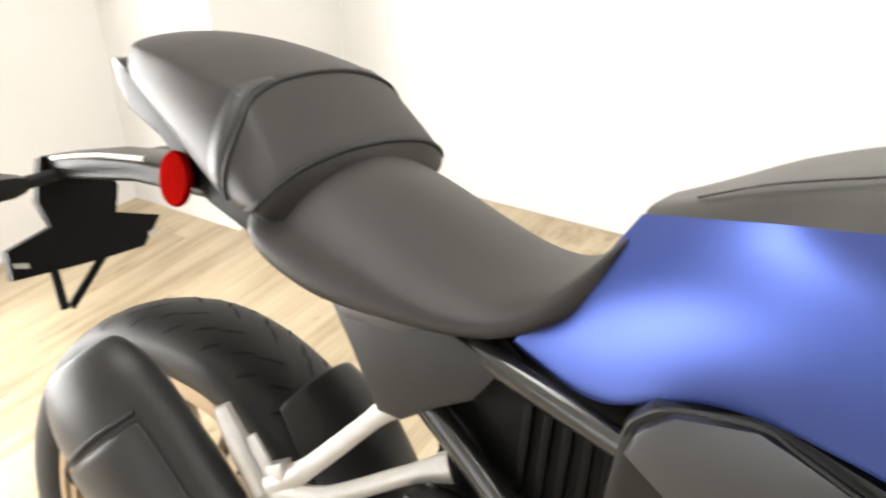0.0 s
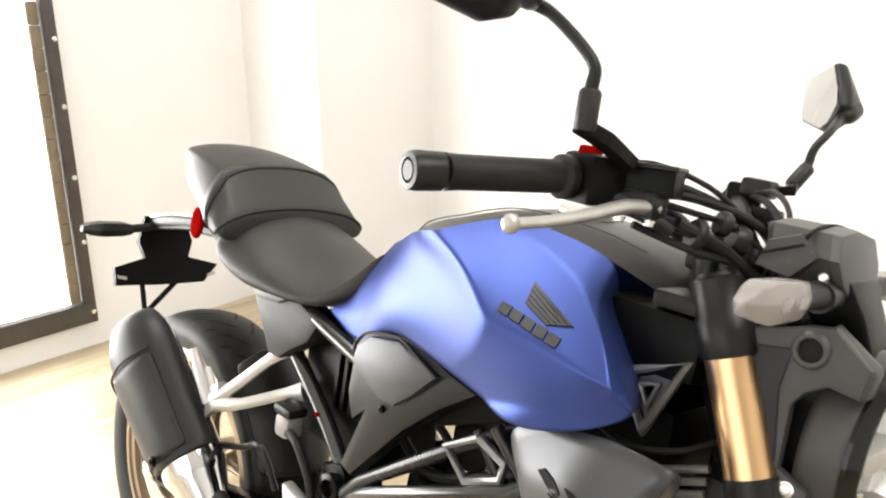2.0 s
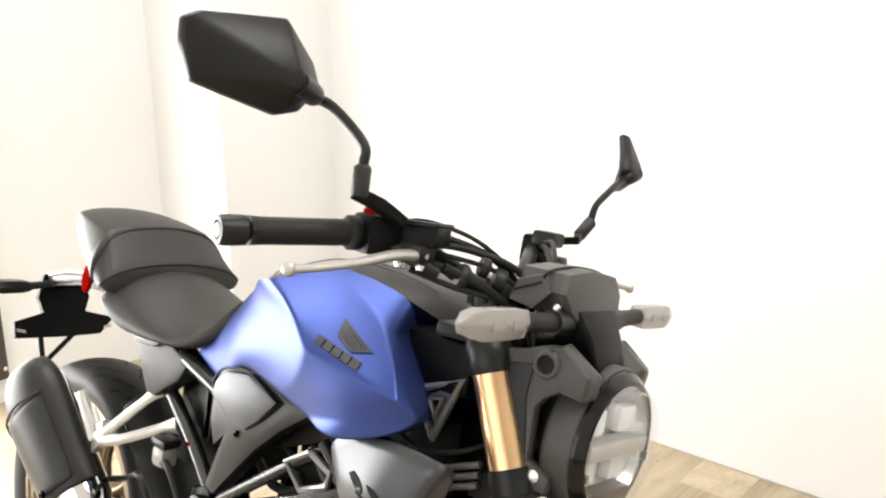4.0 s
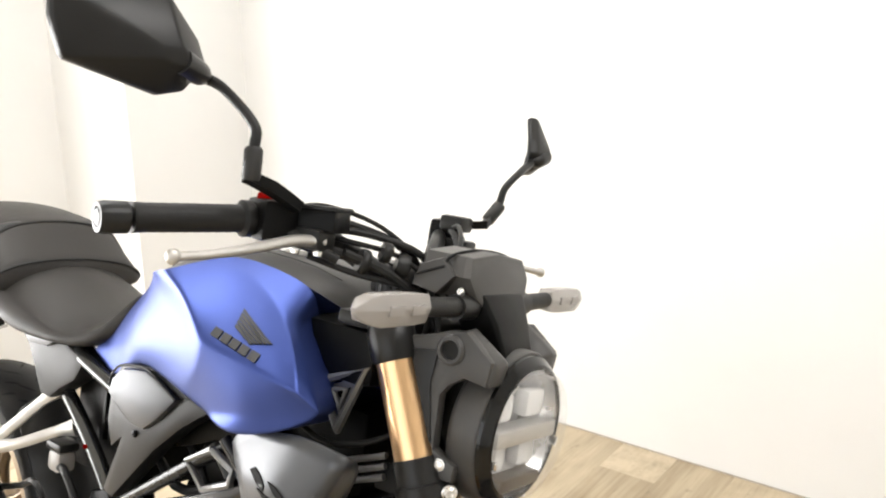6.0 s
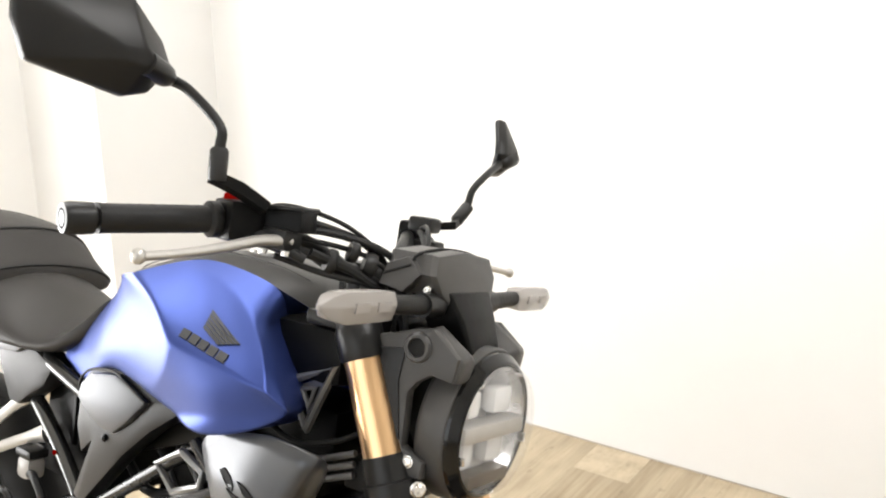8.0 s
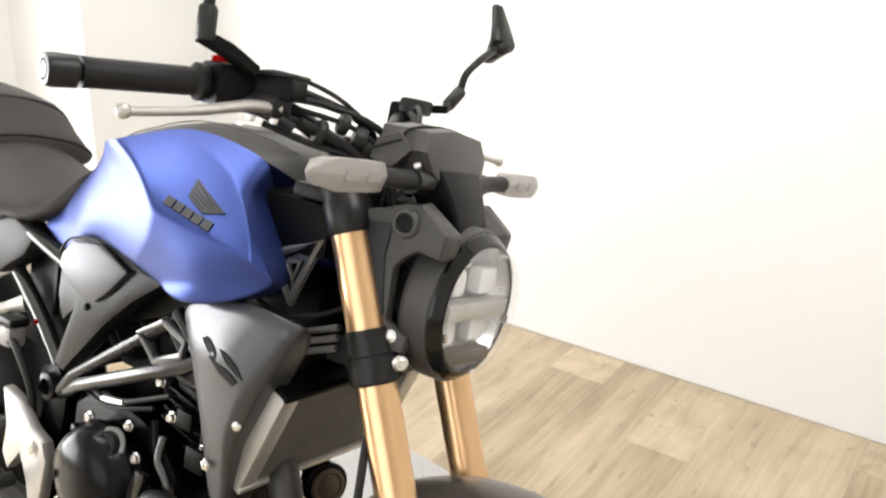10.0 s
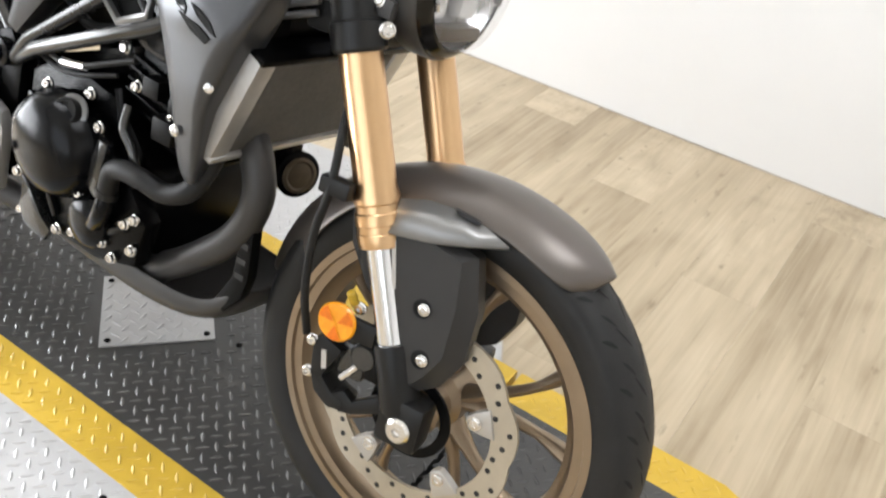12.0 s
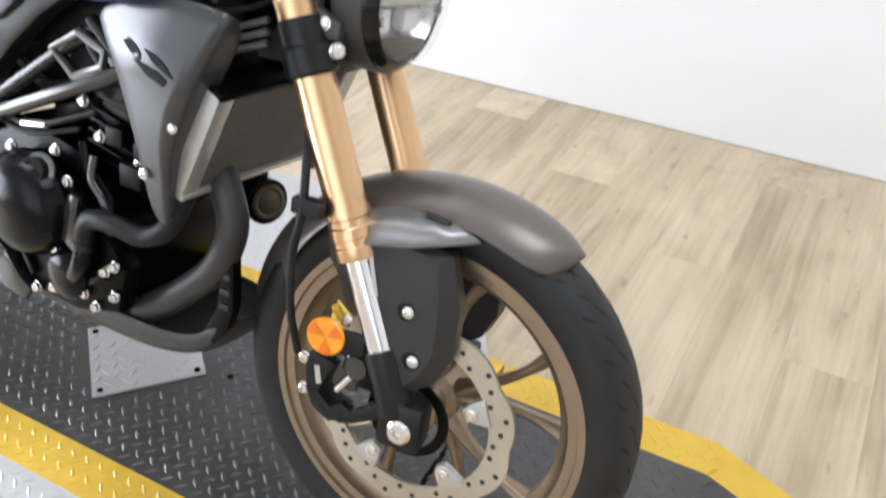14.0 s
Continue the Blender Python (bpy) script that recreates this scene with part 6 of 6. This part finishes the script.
def mirror(stem, center, along, out, size=1.0):
    """A mirror: its stem, and a faceted shell whose glass looks back; along runs from the inner end to the outer one."""
    s = 1 if out > 0 else -1
    mir = part("mirror_stem", tube(stem, [0.0072, 0.0066, 0.006, 0.006, 0.007], 12, 5), SATIN, bar, "black mirror with its stem", steer=True)
    b0 = Vector(stem[0])
    part("stem_sleeve", lathe([(0.0095, 0), (0.0108, 0.003), (0.0108, 0.034), (0.008, 0.038)], aim(b0 - Vector((0, 0, 0.004)), Vector(stem[1]) - b0), 16), SHIELD, mir, "black rubber sleeve", steer=True)
    part("stem_base", tube([b0 + Vector((-0.004, s * 0.006, 0.0)), b0 + Vector((0.010, -s * 0.026, -0.010)), (0.984 if s < 0 else 0.965, s * 0.212, 1.056)], [0.009, 0.0105, 0.0095], 4, 2, flat=0.8), PLASTIC, mir, "flat black mirror clamp", steer=True, smooth=False)
    w = Vector(along).normalized()
    n = Vector((0, 0, 1)).cross(w)
    n = n if n.x > 0 else -n
    c = Vector(center)
    o = [(-0.083, 1.196), (-0.070, 1.222), (-0.032, 1.262), (0.062, 1.247), (0.080, 1.236), (0.078, 1.212), (0.062, 1.174), (-0.035, 1.157), (-0.062, 1.166)]
    at = lambda a, z, f, k, a1=0.0, z1=1.212: c + w * ((a1 + (a - a1) * k + 0.083) * size - 0.083) + Vector((0, 0, 1.196 + (z1 + (z - z1) * k - 1.196) * size)) + n * f
    k = [[at(a, z, -0.012, 0.96) for a, z in o], [at(a, z, -0.006, 1.0) for a, z in o], [at(a, z, 0.006, 0.97) for a, z in o], [at(a, z, 0.034, 0.2, -0.045, 1.196) for a, z in o]]
    head = part("mirror_shell", loft(k), SATIN, mir, "black faceted mirror shell", steer=True, mods=(("BEVEL", 0.013),))
    gm = bmesh.new()
    gm.faces.new([gm.verts.new(at(a, z, -0.0135, 0.91)) for a, z in o])
    part("mirror_glass", gm, MIRROR, head, "mirror glass", smooth=False, steer=True)
    e = Vector(stem[-1])
    part("mirror_joint", tube([e, e * 0.5 + at(-0.06, 1.19, 0.02, 1.0) * 0.5, at(-0.045, 1.195, 0.024, 1.0)], [0.008, 0.014, 0.015], 12, 4), SATIN, mir, steer=True)


mirror([(0.962, -0.276, 1.084), (0.962, -0.278, 1.118), (0.958, -0.279, 1.142), (0.918, -0.290, 1.176), (0.893, -0.300, 1.187)], (0.877, -0.39, 0), (-0.4, -1, 0), -1, 1.06)
mirror([(0.990, 0.268, 1.072), (1.000, 0.282, 1.098), (1.003, 0.288, 1.125), (1.012, 0.310, 1.152), (1.003, 0.378, 1.180)], (0.962, 0.438, 0), (-0.588, 0.809, 0), 1)
part("kill_switch", box((0.934, -0.232, 1.056), (0.954, -0.214, 1.068), 0.004), RED, bar, "red stop switch", steer=True)
res = part("brake_reservoir", box((-0.026, -0.024, -0.014), (0.026, 0.024, 0.014), 0.004, m=Matrix.Translation((0.992, -0.172, 1.044)) @ pose(0, 0, 0, 0, -3, 12)), PLASTIC, bar, "black brake fluid reservoir", steer=True)
part("reservoir_lid", box((-0.028, -0.026, 0.013), (0.028, 0.026, 0.018), 0.002, m=Matrix.Translation((0.992, -0.172, 1.044)) @ pose(0, 0, 0, 0, -3, 12)), SATIN, res, steer=True)
for k, (pts, r) in enumerate(((((0.96, -0.20, 1.045), (1.0, -0.14, 1.045), (1.05, -0.07, 1.02), (1.07, -0.03, 0.96), (1.04, -0.02, 0.88)), 0.005), (((0.965, -0.195, 1.03), (1.02, -0.12, 1.035), (1.075, -0.05, 1.01), (1.085, -0.02, 0.94)), 0.005), (((0.97, -0.21, 1.02), (1.03, -0.13, 1.0), (1.07, -0.06, 0.97), (1.09, -0.02, 0.90)), 0.0065), (((1.02, -0.16, 1.01), (1.06, -0.10, 0.985), (1.10, -0.05, 0.93), (1.14, -0.06, 0.78)), 0.006), (((0.96, 0.20, 1.045), (1.01, 0.13, 1.04), (1.07, 0.05, 1.0), (1.08, 0.03, 0.92)), 0.005), (((0.96, 0.21, 1.02), (1.03, 0.12, 0.99), (1.08, 0.05, 0.95)), 0.006), (((1.03, -0.03, 0.98), (1.06, -0.05, 0.95), (1.08, -0.07, 0.90), (1.07, -0.06, 0.84)), 0.009))):
    part("control_cable", tube(pts, r, 8, 6), RUBBER, bar, steer=True)
for pts, r in ((((0.955, -0.20, 1.050), (0.985, -0.165, 1.062), (1.03, -0.10, 1.045), (1.065, -0.05, 1.0), (1.06, -0.03, 0.93)), 0.0032), (((0.96, -0.19, 1.04), (1.0, -0.15, 1.025), (1.05, -0.085, 1.012), (1.09, -0.055, 0.975), (1.09, -0.06, 0.90)), 0.0036), (((0.985, -0.185, 1.0), (1.03, -0.14, 0.985), (1.07, -0.085, 0.975), (1.105, -0.06, 0.95), (1.12, -0.07, 0.88)), 0.0042), (((0.97, 0.19, 1.05), (1.02, 0.12, 1.055), (1.06, 0.06, 1.03), (1.075, 0.02, 0.97)), 0.0036), (((1.0, 0.17, 1.02), (1.05, 0.10, 1.02), (1.075, 0.0, 0.99), (1.06, -0.05, 0.94)), 0.005), (((1.03, -0.05, 0.99), (1.05, -0.075, 0.955), (1.045, -0.09, 0.90), (1.03, -0.08, 0.84)), 0.006)):
    part("control_cable", tube(pts, r, 8, 6), RUBBER, bar, steer=True)
for p, r in (((1.045, -0.105, 1.015), 0.012), ((1.03, -0.13, 1.0), 0.015), ((1.065, -0.06, 0.985), 0.014)):
    part("cable_clip", lathe([(r, -0.006), (r * 1.15, -0.003), (r * 1.15, 0.003), (r, 0.006)], aim(p, (0.6, 0.7, -0.2)), 14), SATIN, bar, steer=True)
part("cable_tie", lathe([(0.016, -0.008), (0.018, 0), (0.016, 0.008)], aim((1.055, -0.08, 1.0), (0.7, 0.6, -0.2)), 12), SATIN, bar, steer=True)
part("key_switch", lathe([(0.017, 0), (0.017, 0.03), (0.014, 0.034)], aim((1.06, 0, 0.945), (-0.3, 0, 1)), 18), ENGINE, bar, steer=True)
part("head_tube", lathe([(0.032, 0), (0.036, 0.02), (0.034, 0.16), (0.03, 0.18)], aim((1.10, 0, 0.745), LEG), 24), SATIN, bike)

# ---------------------------------------------------------------- floor planks
plank_w, plank_l = 0.182, 1.22
pm = bmesh.new()
box((-plank_w / 2 + 0.0002, -plank_l / 2 + 0.0002, -0.003), (plank_w / 2 - 0.0002, plank_l / 2 - 0.0002, 0.0), 0.0, pm)
pme = bpy.data.meshes.new("plank")
pm.to_mesh(pme)
pm.free()
pme.materials.append(WOOD)
col = 0
x = -1.51 + plank_w / 2
while x < 4.55:
    y = -2.5 + 0.61 * ((col * 7) % 5) / 2.5 - 0.61
    while y < 1.71 - 0.02:
        ob = None
        y1 = min(y + plank_l, 1.703)
        if y1 - y > 0.15:
            ob = new("plank", pme)
            ob.parent = floor
            ob.location = (x, (y + y1) / 2, FLOOR)
            ob.scale = (1, (y1 - y) / plank_l, 1)
        y += plank_l
    col += 1
    x += plank_w
